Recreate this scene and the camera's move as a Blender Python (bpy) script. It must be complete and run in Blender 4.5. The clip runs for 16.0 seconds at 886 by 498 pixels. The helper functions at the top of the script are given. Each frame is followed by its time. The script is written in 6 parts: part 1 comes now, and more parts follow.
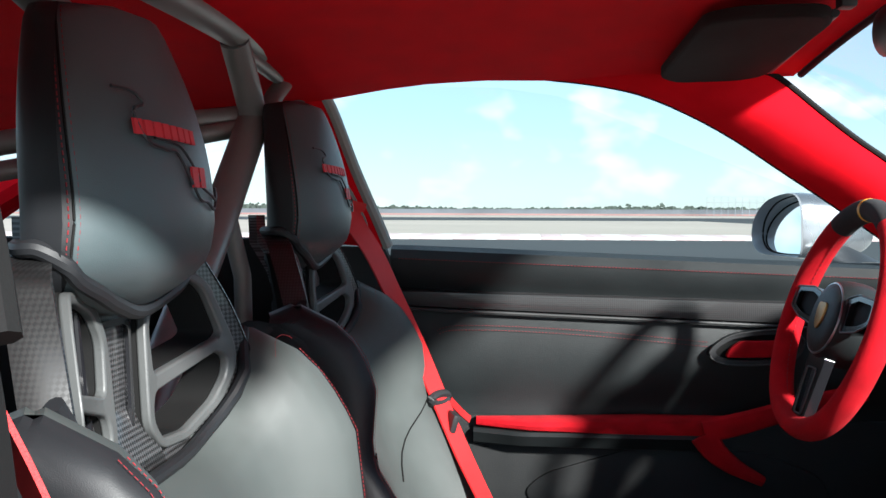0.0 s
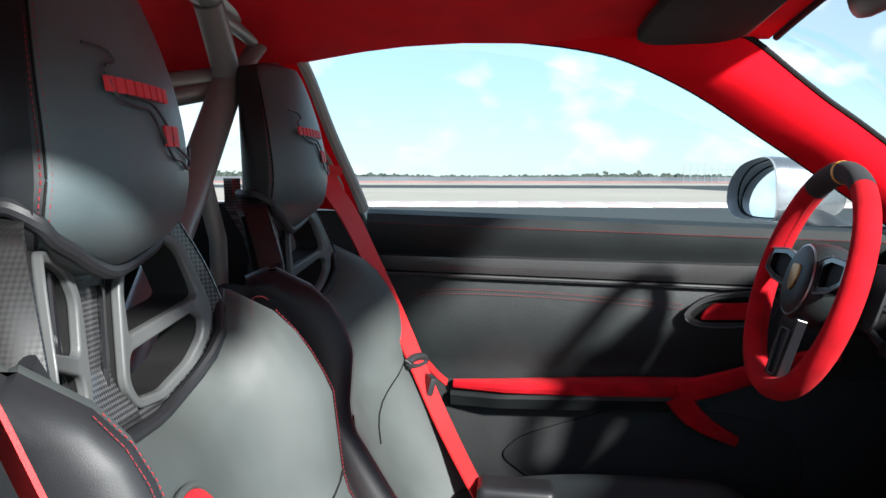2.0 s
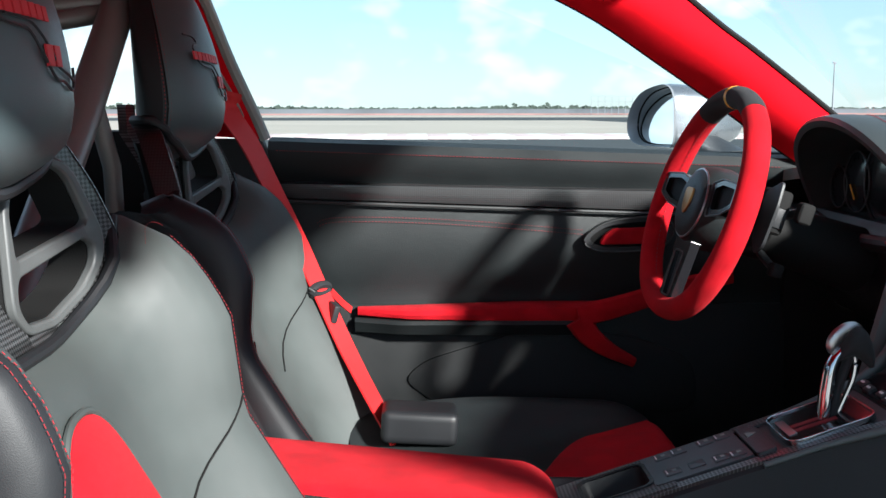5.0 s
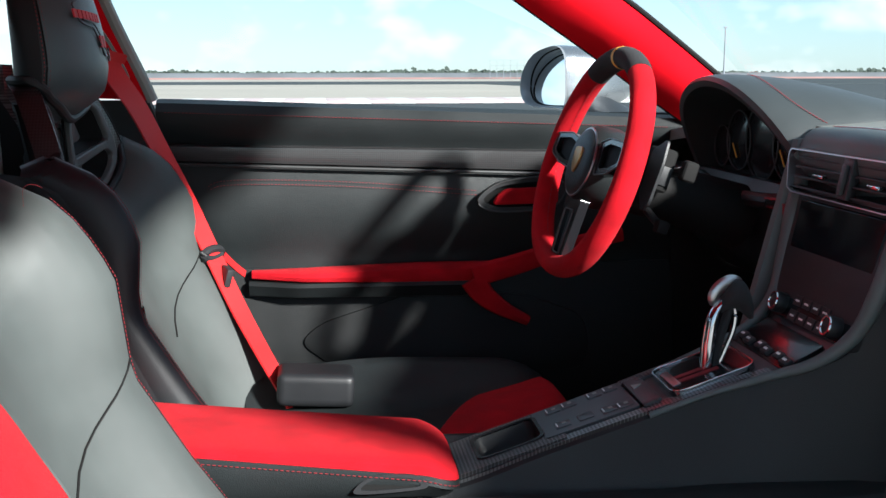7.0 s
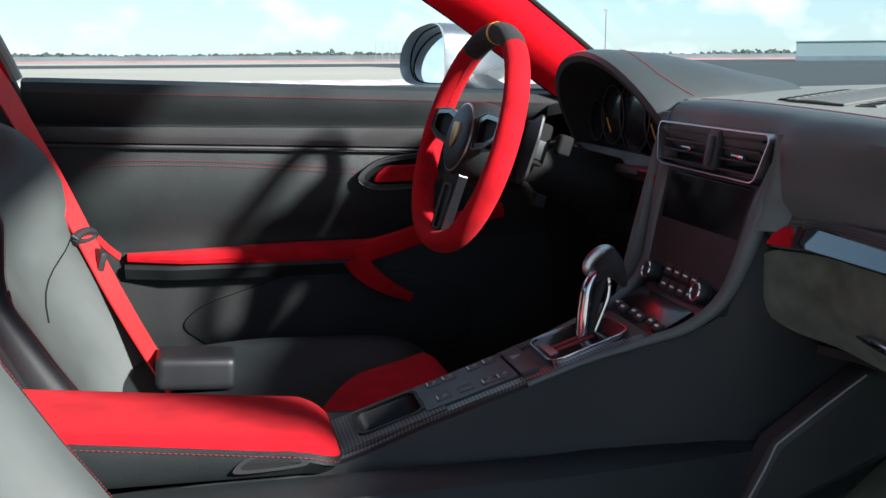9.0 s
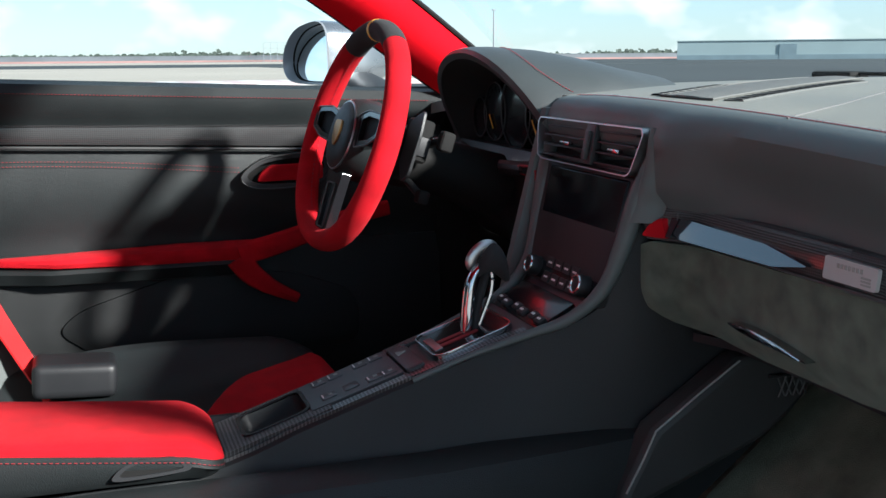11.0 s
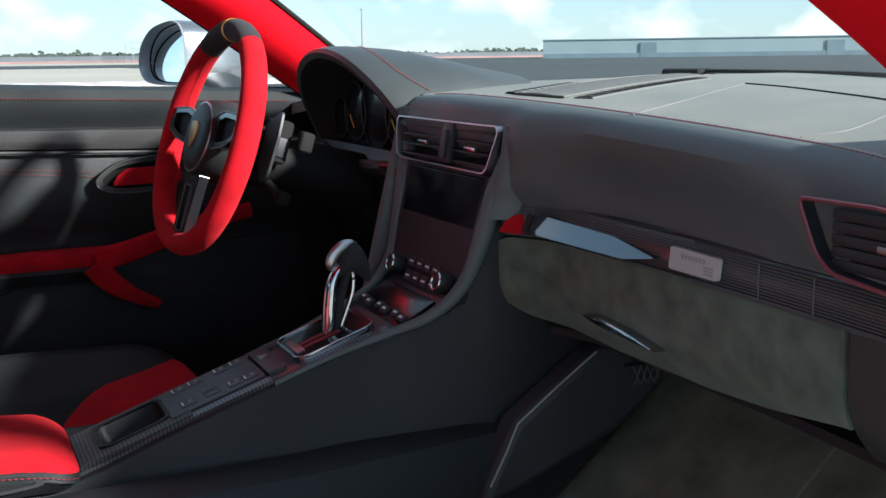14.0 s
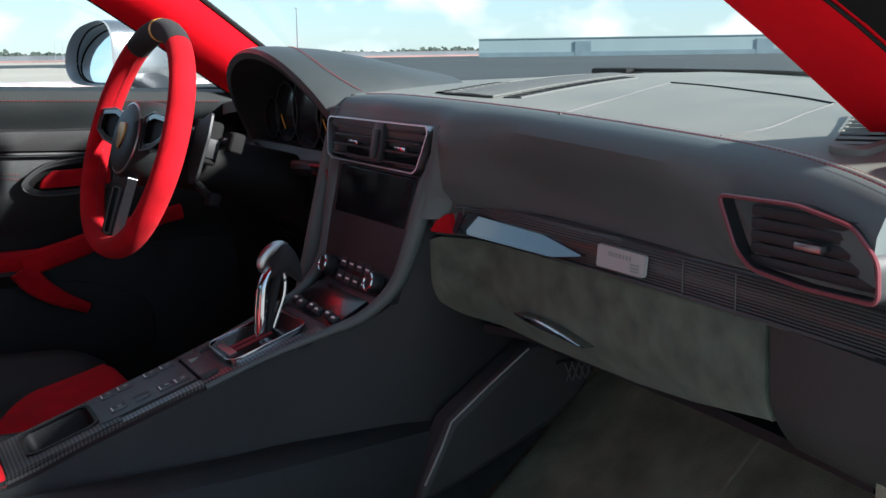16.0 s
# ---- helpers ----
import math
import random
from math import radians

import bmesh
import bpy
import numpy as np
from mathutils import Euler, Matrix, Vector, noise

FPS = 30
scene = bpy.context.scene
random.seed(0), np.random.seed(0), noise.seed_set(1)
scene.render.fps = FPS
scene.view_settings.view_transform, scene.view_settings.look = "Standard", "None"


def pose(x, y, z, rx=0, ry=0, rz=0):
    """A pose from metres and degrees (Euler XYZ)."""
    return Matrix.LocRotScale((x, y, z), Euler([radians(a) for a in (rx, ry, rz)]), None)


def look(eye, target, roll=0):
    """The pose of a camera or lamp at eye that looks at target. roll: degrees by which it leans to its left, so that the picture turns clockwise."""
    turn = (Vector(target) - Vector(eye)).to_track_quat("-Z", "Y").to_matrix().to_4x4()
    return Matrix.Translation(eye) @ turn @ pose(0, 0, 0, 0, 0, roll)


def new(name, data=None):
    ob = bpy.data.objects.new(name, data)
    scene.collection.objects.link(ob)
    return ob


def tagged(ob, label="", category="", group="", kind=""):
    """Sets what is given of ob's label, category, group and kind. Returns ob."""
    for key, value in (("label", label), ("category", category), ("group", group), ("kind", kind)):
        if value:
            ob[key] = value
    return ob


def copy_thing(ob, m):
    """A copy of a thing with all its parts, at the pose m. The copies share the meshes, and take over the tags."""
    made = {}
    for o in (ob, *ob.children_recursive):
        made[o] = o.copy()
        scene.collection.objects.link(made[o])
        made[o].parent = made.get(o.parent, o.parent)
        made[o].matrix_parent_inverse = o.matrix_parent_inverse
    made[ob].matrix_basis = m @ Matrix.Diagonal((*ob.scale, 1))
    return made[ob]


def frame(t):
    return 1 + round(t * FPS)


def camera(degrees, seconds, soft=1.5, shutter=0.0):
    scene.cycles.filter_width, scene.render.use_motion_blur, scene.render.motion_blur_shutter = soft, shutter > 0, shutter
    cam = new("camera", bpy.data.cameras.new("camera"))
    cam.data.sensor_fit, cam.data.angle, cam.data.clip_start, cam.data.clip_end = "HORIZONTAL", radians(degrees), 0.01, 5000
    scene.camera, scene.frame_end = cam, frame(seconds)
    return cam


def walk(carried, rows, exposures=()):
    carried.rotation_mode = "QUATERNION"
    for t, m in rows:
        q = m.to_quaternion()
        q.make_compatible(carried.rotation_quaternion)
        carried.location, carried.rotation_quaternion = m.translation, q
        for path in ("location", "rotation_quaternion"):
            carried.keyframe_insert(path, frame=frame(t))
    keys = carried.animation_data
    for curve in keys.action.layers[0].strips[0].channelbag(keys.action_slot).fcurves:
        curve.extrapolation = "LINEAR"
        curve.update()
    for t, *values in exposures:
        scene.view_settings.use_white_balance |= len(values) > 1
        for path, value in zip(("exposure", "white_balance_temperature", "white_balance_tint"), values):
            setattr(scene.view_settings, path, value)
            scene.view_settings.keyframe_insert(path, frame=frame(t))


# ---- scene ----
cam = camera(45.0, 16.0)
PATH = [
    (0, (-0.427, -1.19, 0.966), (-0.588, 0.803, 0.898), 0.2),
    (0.5, (-0.426, -1.191, 0.964), (-0.579, 0.802, 0.883), 0.2),
    (1, (-0.427, -1.19, 0.962), (-0.569, 0.802, 0.866), 0.1),
    (1.5, (-0.425, -1.191, 0.961), (-0.56, 0.802, 0.85), 0.1),
    (2, (-0.425, -1.191, 0.959), (-0.544, 0.802, 0.831), 0.1),
    (2.5, (-0.422, -1.193, 0.958), (-0.527, 0.799, 0.812), 0.2),
    (3, (-0.422, -1.192, 0.955), (-0.505, 0.799, 0.787), 0.2),
    (3.5, (-0.421, -1.192, 0.954), (-0.477, 0.798, 0.765), 0.2),
    (4, (-0.418, -1.193, 0.953), (-0.443, 0.796, 0.741), 0.1),
    (6.5, (-0.403, -1.198, 0.945), (-0.221, 0.771, 0.642), -0.1),
    (7, (-0.4, -1.199, 0.944), (-0.169, 0.762, 0.626), -0.1),
    (7.5, (-0.398, -1.199, 0.942), (-0.118, 0.754, 0.613), -0.1),
    (8, (-0.393, -1.199, 0.94), (-0.064, 0.744, 0.6), -0.2),
    (8.5, (-0.39, -1.201, 0.937), (-0.01, 0.732, 0.59), -0.2),
    (9, (-0.386, -1.201, 0.934), (0.047, 0.719, 0.584), -0.3),
    (11.5, (-0.371, -1.205, 0.93), (0.292, 0.649, 0.578), -0.5),
    (12, (-0.368, -1.206, 0.93), (0.329, 0.635, 0.577), -0.6),
    (12.5, (-0.367, -1.206, 0.929), (0.367, 0.62, 0.576), -0.6),
    (13, (-0.365, -1.209, 0.93), (0.409, 0.601, 0.576), -0.6),
    (13.5, (-0.361, -1.209, 0.93), (0.447, 0.586, 0.575), -0.7),
    (14, (-0.359, -1.211, 0.93), (0.484, 0.568, 0.575), -0.7),
    (14.5, (-0.357, -1.212, 0.93), (0.515, 0.552, 0.574), -0.7),
    (15, (-0.355, -1.213, 0.93), (0.545, 0.537, 0.574), -0.7),
    (15.5, (-0.353, -1.214, 0.93), (0.571, 0.523, 0.573), -0.8),
    (16, (-0.353, -1.217, 0.931), (0.592, 0.509, 0.573), -0.8),
]
walk(cam, [(t, look(eye, target, roll)) for t, eye, target, roll in PATH], exposures=[(0, 1.5, 6050, 8), (16, 1.5, 6050, 8)])

# ---- world and sun ----
SUN_DIR = Vector((0.76, -1.0, 0.58)).normalized()   # towards the sun
world = bpy.data.worlds.new("sky")
scene.world = world
world.use_nodes = True
wn, wl = world.node_tree.nodes, world.node_tree.links
wn.clear()
w_out = wn.new("ShaderNodeOutputWorld")
w_bg = wn.new("ShaderNodeBackground")
w_sky = wn.new("ShaderNodeTexSky")
w_sky.sky_type = "NISHITA"
w_sky.sun_disc = False
w_sky.sun_elevation = math.asin(SUN_DIR.z)
w_sky.sun_rotation = math.atan2(SUN_DIR.x, SUN_DIR.y)
w_sky.air_density, w_sky.dust_density, w_sky.ozone_density = 1.0, 0.25, 4.0
w_co = wn.new("ShaderNodeTexCoord")
w_map = wn.new("ShaderNodeMapping")
w_map.inputs["Scale"].default_value = (5.5, 5.5, 9.0)
w_map.inputs["Location"].default_value = (0.7, 1.9, 0.3)
w_noise = wn.new("ShaderNodeTexNoise")
w_noise.inputs["Scale"].default_value = 2.3
w_noise.inputs["Detail"].default_value = 3.0
w_noise.inputs["Roughness"].default_value = 0.52
w_ramp = wn.new("ShaderNodeValToRGB")
w_ramp.color_ramp.elements[0].position = 0.53
w_ramp.color_ramp.elements[1].position = 0.74
w_mix = wn.new("ShaderNodeMix")
w_mix.data_type = "RGBA"
w_mix.inputs["B"].default_value = (6.4, 6.4, 6.4, 1)
wl.new(w_co.outputs["Generated"], w_map.inputs["Vector"])
wl.new(w_map.outputs["Vector"], w_noise.inputs["Vector"])
wl.new(w_noise.outputs["Fac"], w_ramp.inputs["Fac"])
wl.new(w_ramp.outputs["Color"], w_mix.inputs["Factor"])
w_tint = wn.new("ShaderNodeMix")
w_tint.data_type = "RGBA"
w_tint.inputs["Factor"].default_value = 0.55
w_tint.inputs["B"].default_value = (3.0, 4.1, 4.7, 1)
wl.new(w_sky.outputs["Color"], w_tint.inputs["A"])
wl.new(w_tint.outputs["Result"], w_mix.inputs["A"])
wl.new(w_mix.outputs["Result"], w_bg.inputs["Color"])
w_bg.inputs["Strength"].default_value = 0.074
wl.new(w_bg.outputs["Background"], w_out.inputs["Surface"])

sun = new("sun", bpy.data.lights.new("sun", "SUN"))
sun.data.energy, sun.data.angle, sun.data.color = 5.0, radians(4.0), (1.0, 0.95, 0.87)
sun.matrix_world = look(SUN_DIR * 10, (0, 0, 0))


# ---- materials ----
def material(name, color, rough=0.5, metal=0.0, grain=0.0, grain_scale=400.0, vary=0.12, vary_scale=9.0, kind="noise", spec=0.5, coat=0.0, sheen=0.0, rough_vary=0.08):
    """Principled surface with large-scale tone variation and a fine relief."""
    m = bpy.data.materials.new(name)
    m.use_nodes = True
    n, l = m.node_tree.nodes, m.node_tree.links
    b = n["Principled BSDF"]
    b.inputs["Metallic"].default_value = metal
    b.inputs["Specular IOR Level"].default_value = spec
    b.inputs["Coat Weight"].default_value = coat
    b.inputs["Coat Roughness"].default_value = 0.05
    if sheen:
        b.inputs["Sheen Weight"].default_value = sheen
        b.inputs["Sheen Roughness"].default_value = 0.45
        b.inputs["Sheen Tint"].default_value = (*[min(1, c * 1.5 + 0.15) for c in color], 1)
    co = n.new("ShaderNodeTexCoord")
    big = n.new("ShaderNodeTexNoise")
    big.inputs["Scale"].default_value, big.inputs["Detail"].default_value = vary_scale, 5.0
    l.new(co.outputs["Object"], big.inputs["Vector"])
    ramp = n.new("ShaderNodeMapRange")
    ramp.inputs["From Min"].default_value, ramp.inputs["From Max"].default_value = 0.3, 0.7
    ramp.inputs["To Min"].default_value, ramp.inputs["To Max"].default_value = 1 - vary, 1 + vary
    l.new(big.outputs["Fac"], ramp.inputs["Value"])
    mul = n.new("ShaderNodeVectorMath")
    mul.operation = "SCALE"
    mul.inputs[0].default_value = color
    l.new(ramp.outputs["Result"], mul.inputs["Scale"])
    l.new(mul.outputs["Vector"], b.inputs["Base Color"])
    rr = n.new("ShaderNodeMapRange")
    rr.inputs["From Min"].default_value, rr.inputs["From Max"].default_value = 0.3, 0.7
    rr.inputs["To Min"].default_value, rr.inputs["To Max"].default_value = max(0.02, rough - rough_vary), min(1, rough + rough_vary)
    l.new(big.outputs["Fac"], rr.inputs["Value"])
    l.new(rr.outputs["Result"], b.inputs["Roughness"])
    if grain:
        if kind == "leather":
            t = n.new("ShaderNodeTexVoronoi")
            t.inputs["Scale"].default_value = grain_scale
            out = t.outputs["Distance"]
        else:
            t = n.new("ShaderNodeTexNoise")
            t.inputs["Scale"].default_value, t.inputs["Detail"].default_value = grain_scale, 3.0
            out = t.outputs["Fac"]
        l.new(co.outputs["Object"], t.inputs["Vector"])
        bump = n.new("ShaderNodeBump")
        bump.inputs["Strength"].default_value, bump.inputs["Distance"].default_value = grain, 0.002
        l.new(out, bump.inputs["Height"])
        l.new(bump.outputs["Normal"], b.inputs["Normal"])
    return m


def carbon_material(name, pitch=0.0015, dark=0.010, light=0.034, rough=0.35, coat=0.6, flat=(0.0, 1.0, 1.0)):
    """Twill weave: small squares of two tows that shine in turn, under lacquer."""
    m = bpy.data.materials.new(name)
    m.use_nodes = True
    n, l = m.node_tree.nodes, m.node_tree.links
    b = n["Principled BSDF"]
    b.inputs["Coat Weight"].default_value = coat
    b.inputs["Coat Roughness"].default_value = 0.06
    co = n.new("ShaderNodeTexCoord")
    mp = n.new("ShaderNodeMapping")
    mp.inputs["Scale"].default_value = flat
    mp.inputs["Location"].default_value = (0.00037, 0.00041, 0.00029)
    mp2 = n.new("ShaderNodeMapping")
    mp2.inputs["Rotation"].default_value = (0.785 if flat[0] == 0 else 0.0, 0.785 if flat[1] == 0 else 0.0, 0.785 if flat[2] == 0 else 0.0)
    chk = n.new("ShaderNodeTexChecker")
    chk.inputs["Scale"].default_value = 1.0 / pitch
    chk.inputs["Color1"].default_value = (dark, dark, dark * 1.05, 1)
    chk.inputs["Color2"].default_value = (light, light, light * 1.05, 1)
    l.new(co.outputs["Object"], mp.inputs["Vector"])
    l.new(mp.outputs["Vector"], mp2.inputs["Vector"])
    l.new(mp2.outputs["Vector"], chk.inputs["Vector"])
    l.new(chk.outputs["Color"], b.inputs["Base Color"])
    rr = n.new("ShaderNodeMapRange")
    rr.inputs["To Min"].default_value, rr.inputs["To Max"].default_value = rough, rough + 0.2
    l.new(chk.outputs["Fac"], rr.inputs["Value"])
    l.new(rr.outputs["Result"], b.inputs["Roughness"])
    return m


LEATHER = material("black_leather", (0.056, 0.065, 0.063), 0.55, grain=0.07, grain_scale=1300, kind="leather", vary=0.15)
# Darker copy of the dash leather; the hood's shade is in its colour
HOOD_SHADED = material("shaded_hood_leather", (0.032, 0.038, 0.039), 0.5, grain=0.08, grain_scale=1200, kind="leather", vary=0.12)
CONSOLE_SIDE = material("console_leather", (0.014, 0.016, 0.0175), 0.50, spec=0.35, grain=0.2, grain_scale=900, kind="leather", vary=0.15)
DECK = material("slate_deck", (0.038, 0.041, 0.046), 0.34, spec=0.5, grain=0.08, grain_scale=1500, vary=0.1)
MIRROR_BEZEL = material("mirror_bezel", (0.34, 0.35, 0.37), 0.38, metal=0.25, vary=0.05)
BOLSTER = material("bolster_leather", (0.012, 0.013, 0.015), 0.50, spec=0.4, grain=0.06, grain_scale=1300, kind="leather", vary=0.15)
# Slate tint holds the sky light on the shaded headrest face
HEADREST = material("skylit_slate_leather", (0.060, 0.080, 0.086), 0.42, grain=0.10, grain_scale=1000, kind="leather", vary=0.15)
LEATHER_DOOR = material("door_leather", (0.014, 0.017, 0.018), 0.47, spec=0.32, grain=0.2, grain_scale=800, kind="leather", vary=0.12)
# Door leather again, darkened to stand in for shadow low on the door
DOOR_SHADED = material("shaded_door_leather", (0.009, 0.010, 0.0105), 0.5, spec=0.3, grain=0.2, grain_scale=800, kind="leather", vary=0.12)
# Dash leather paled, so that the colour carries the sunlight on the top
DASH_TOP_SUNLIT = material("sunlit_dash_top", (0.165, 0.168, 0.148), 0.58, grain=0.15, grain_scale=1100, kind="leather", vary=0.12)
# Paler still: the sun's glint along the lip is put into colour
LIP_GLINT = material("sun_glint_edge", (0.20, 0.20, 0.18), 0.30, grain=0.08, grain_scale=1100, kind="leather", vary=0.1)
GRILLE = material("speaker_fabric", (0.10, 0.105, 0.10), 0.75, grain=0.6, grain_scale=900, vary=0.1)
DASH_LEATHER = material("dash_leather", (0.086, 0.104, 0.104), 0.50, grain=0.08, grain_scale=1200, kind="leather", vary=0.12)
RED_SUEDE = material("red_suede", (0.44, 0.007, 0.014), 0.92, grain=0.6, grain_scale=1200, vary=0.22, vary_scale=26, sheen=0.14, spec=0.1)
RED_LINING = material("red_lining", (0.68, 0.005, 0.013), 0.95, grain=0.35, grain_scale=1500, vary=0.09, vary_scale=14, sheen=0.03, spec=0.04)
BLACK_SUEDE = material("black_suede", (0.030, 0.031, 0.033), 0.92, grain=0.5, grain_scale=1200, vary=0.25, vary_scale=16, sheen=0.2, spec=0.2)
GLOVE_SUEDE = material("glove_suede", (0.098, 0.120, 0.096), 0.9, grain=0.5, grain_scale=1100, vary=0.32, vary_scale=34, sheen=0.5, spec=0.2)
RED_WEB = material("red_webbing", (0.62, 0.012, 0.014), 0.6, grain=0.4, grain_scale=900, vary=0.1)
RED_THREAD = material("red_thread", (0.22, 0.012, 0.018), 0.7, vary=0.1)
EMBROIDERY = material("red_embroidery", (0.55, 0.02, 0.03), 0.6, vary=0.1)
GREY_THREAD = material("grey_thread", (0.10, 0.10, 0.10), 0.7, vary=0.1)
YELLOW = material("yellow_paint", (0.75, 0.38, 0.02), 0.5, vary=0.05)
PLASTIC = material("black_plastic", (0.018, 0.019, 0.021), 0.46, spec=0.42, grain=0.15, grain_scale=1400, vary=0.1)
GLOSS = material("gloss_black", (0.010, 0.010, 0.012), 0.20, vary=0.05, spec=0.4, coat=0.2, rough_vary=0.03)
FRAME_GREY = material("satin_grey_plastic", (0.034, 0.036, 0.037), 0.5, grain=0.1, grain_scale=1500, vary=0.08)
VISOR = material("brown_visor_fabric", (0.016, 0.010, 0.010), 0.85, spec=0.15, grain=0.3, grain_scale=900, vary=0.15)
SEAT_FRAME = material("satin_seat_frame", (0.080, 0.084, 0.084), 0.40, grain=0.08, grain_scale=1500, vary=0.08)
CAGE_PAINT = material("titanium_paint", (0.22, 0.215, 0.21), 0.42, metal=0.35, vary=0.08)
VENT_EDGE = material("dark_red_satin", (0.17, 0.035, 0.045), 0.4, vary=0.1)
CHROME = material("chrome", (0.55, 0.55, 0.57), 0.12, metal=1.0, vary=0.03, rough_vary=0.04)
SATIN = material("satin_metal", (0.42, 0.42, 0.43), 0.34, metal=1.0, vary=0.06)
SILVER = material("silver_paint", (0.22, 0.23, 0.25), 0.30, metal=0.8, vary=0.04, coat=0.7)
CARPET = material("dark_carpet", (0.27, 0.26, 0.20), 0.98, grain=1.0, grain_scale=700, vary=0.3, vary_scale=20, spec=0.1)
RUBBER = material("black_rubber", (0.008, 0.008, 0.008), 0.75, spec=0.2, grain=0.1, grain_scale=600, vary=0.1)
SEAL = material("grey_seal", (0.30, 0.32, 0.30), 0.7, grain=0.2, grain_scale=900, vary=0.12)
WHITE_MARK = material("white_print", (0.80, 0.80, 0.80), 0.6, vary=0.05)
GREY_MARK = material("grey_emboss", (0.035, 0.038, 0.042), 0.35, vary=0.05)
EMBLEM = material("brass_emblem", (0.42, 0.22, 0.07), 0.35, metal=0.7, vary=0.2, vary_scale=90)
TRIM_GLOSS = material("gloss_trim_insert", (0.022, 0.027, 0.034), 0.07, vary=0.03, spec=0.8, coat=1.0, rough_vary=0.02)
PLAQUE = material("brushed_plaque", (0.42, 0.42, 0.42), 0.5, vary=0.05, grain=0.15, grain_scale=1500)
CARBON = carbon_material("carbon_weave", 0.0030, 0.006, 0.070, 0.32, 0.55)
# Weave kept far darker than CARBON to offset sun on the flange
CARBON_SIDE = carbon_material("shell_side_weave", 0.0026, 0.004, 0.012, 0.35, 0.2, (1.0, 0.0, 1.0))
CARBON_TRIM = carbon_material("fine_carbon_weave", 0.0020, 0.008, 0.05, 0.3, 0.5)
CARBON_FLAT = carbon_material("console_carbon_weave", 0.0030, 0.008, 0.075, 0.35, 0.3, (1.0, 1.0, 0.0))
CARBON_DOOR = carbon_material("door_carbon_weave", 0.0024, 0.010, 0.035, 0.3, 0.5, (1.0, 0.0, 1.0))
SCREEN = material("dark_screen", (0.008, 0.010, 0.013), 0.10, vary=0.05, spec=0.20, rough_vary=0.03)
MIRROR = material("mirror_silver", (0.86, 0.88, 0.88), 0.02, metal=1.0, vary=0.0, rough_vary=0.0)
ASPHALT = material("asphalt", (0.055, 0.062, 0.066), 0.95, spec=0.08, grain=0.6, grain_scale=60, vary=0.12, vary_scale=0.05)
FOOTWELL = material("footwell_leather", (0.036, 0.038, 0.038), 0.55, grain=0.2, grain_scale=900, kind="leather", vary=0.15)
MAT = material("olive_carpet_mat", (0.19, 0.19, 0.14), 0.98, grain=1.0, grain_scale=700, vary=0.3, vary_scale=18, spec=0.1)
RUNOFF = material("pale_runoff", (0.34, 0.31, 0.27), 0.95, spec=0.1, grain=0.5, grain_scale=40, vary=0.12, vary_scale=0.04)
KERB_RED = material("kerb_red", (0.45, 0.35, 0.35), 0.8, vary=0.15, vary_scale=0.5)
KERB_WHITE = material("kerb_white", (0.55, 0.53, 0.52), 0.8, vary=0.12, vary_scale=0.5)
BOUNCE_PALE = material("pale_bounce_slab", (0.36, 0.35, 0.32), 0.9, grain=0.5, grain_scale=30, vary=0.12, vary_scale=0.3)
BARRIER_RED = material("barrier_foot_paint", (0.26, 0.15, 0.14), 0.9, vary=0.2, vary_scale=0.05)
BARRIER = material("barrier_paint", (0.11, 0.12, 0.135), 0.9, vary=0.2, vary_scale=0.08)
LEAVES = material("far_leaves", (0.045, 0.06, 0.05), 0.9, vary=0.35, vary_scale=0.4)
SHED = material("shed_cladding", (0.26, 0.33, 0.345), 0.7, vary=0.06, vary_scale=0.1)
SHED_DOOR = material("shed_door", (0.16, 0.22, 0.25), 0.6, vary=0.1, vary_scale=0.3)
STEEL = material("galvanised_steel", (0.20, 0.22, 0.24), 0.8, metal=0.0, vary=0.1)

GLASS = bpy.data.materials.new("clear_glass")
GLASS.use_nodes = True
gn, gl = GLASS.node_tree.nodes, GLASS.node_tree.links
gn.clear()
g_out, g_mix = gn.new("ShaderNodeOutputMaterial"), gn.new("ShaderNodeMixShader")
g_tr, g_gl, g_fr = gn.new("ShaderNodeBsdfTransparent"), gn.new("ShaderNodeBsdfGlossy"), gn.new("ShaderNodeLayerWeight")
g_pow = gn.new("ShaderNodeMath")
g_pow.operation = "POWER"
g_pow.inputs[1].default_value = 5.0
g_mul = gn.new("ShaderNodeMath")
g_mul.operation = "MULTIPLY_ADD"
g_mul.inputs[1].default_value, g_mul.inputs[2].default_value = 0.30, 0.02
g_tr.inputs["Color"].default_value = (0.93, 0.97, 0.96, 1)
g_gl.inputs["Roughness"].default_value = 0.02
gl.new(g_fr.outputs["Facing"], g_pow.inputs[0])
gl.new(g_pow.outputs["Value"], g_mul.inputs[0])
gl.new(g_mul.outputs["Value"], g_mix.inputs["Fac"])
gl.new(g_tr.outputs["BSDF"], g_mix.inputs[1])
gl.new(g_gl.outputs["BSDF"], g_mix.inputs[2])
gl.new(g_mix.outputs["Shader"], g_out.inputs["Surface"])


# ---- mesh helpers ----
def thing(name, label, category, group="", kind="", at=(0, 0, 0)):
    e = new(name)
    e.empty_display_size = 0.05
    e.location = at
    return tagged(e, label, category, group, kind)


def finish(bm, smooth=True):
    bmesh.ops.recalc_face_normals(bm, faces=bm.faces)
    for f in bm.faces:
        f.smooth = smooth
    return bm


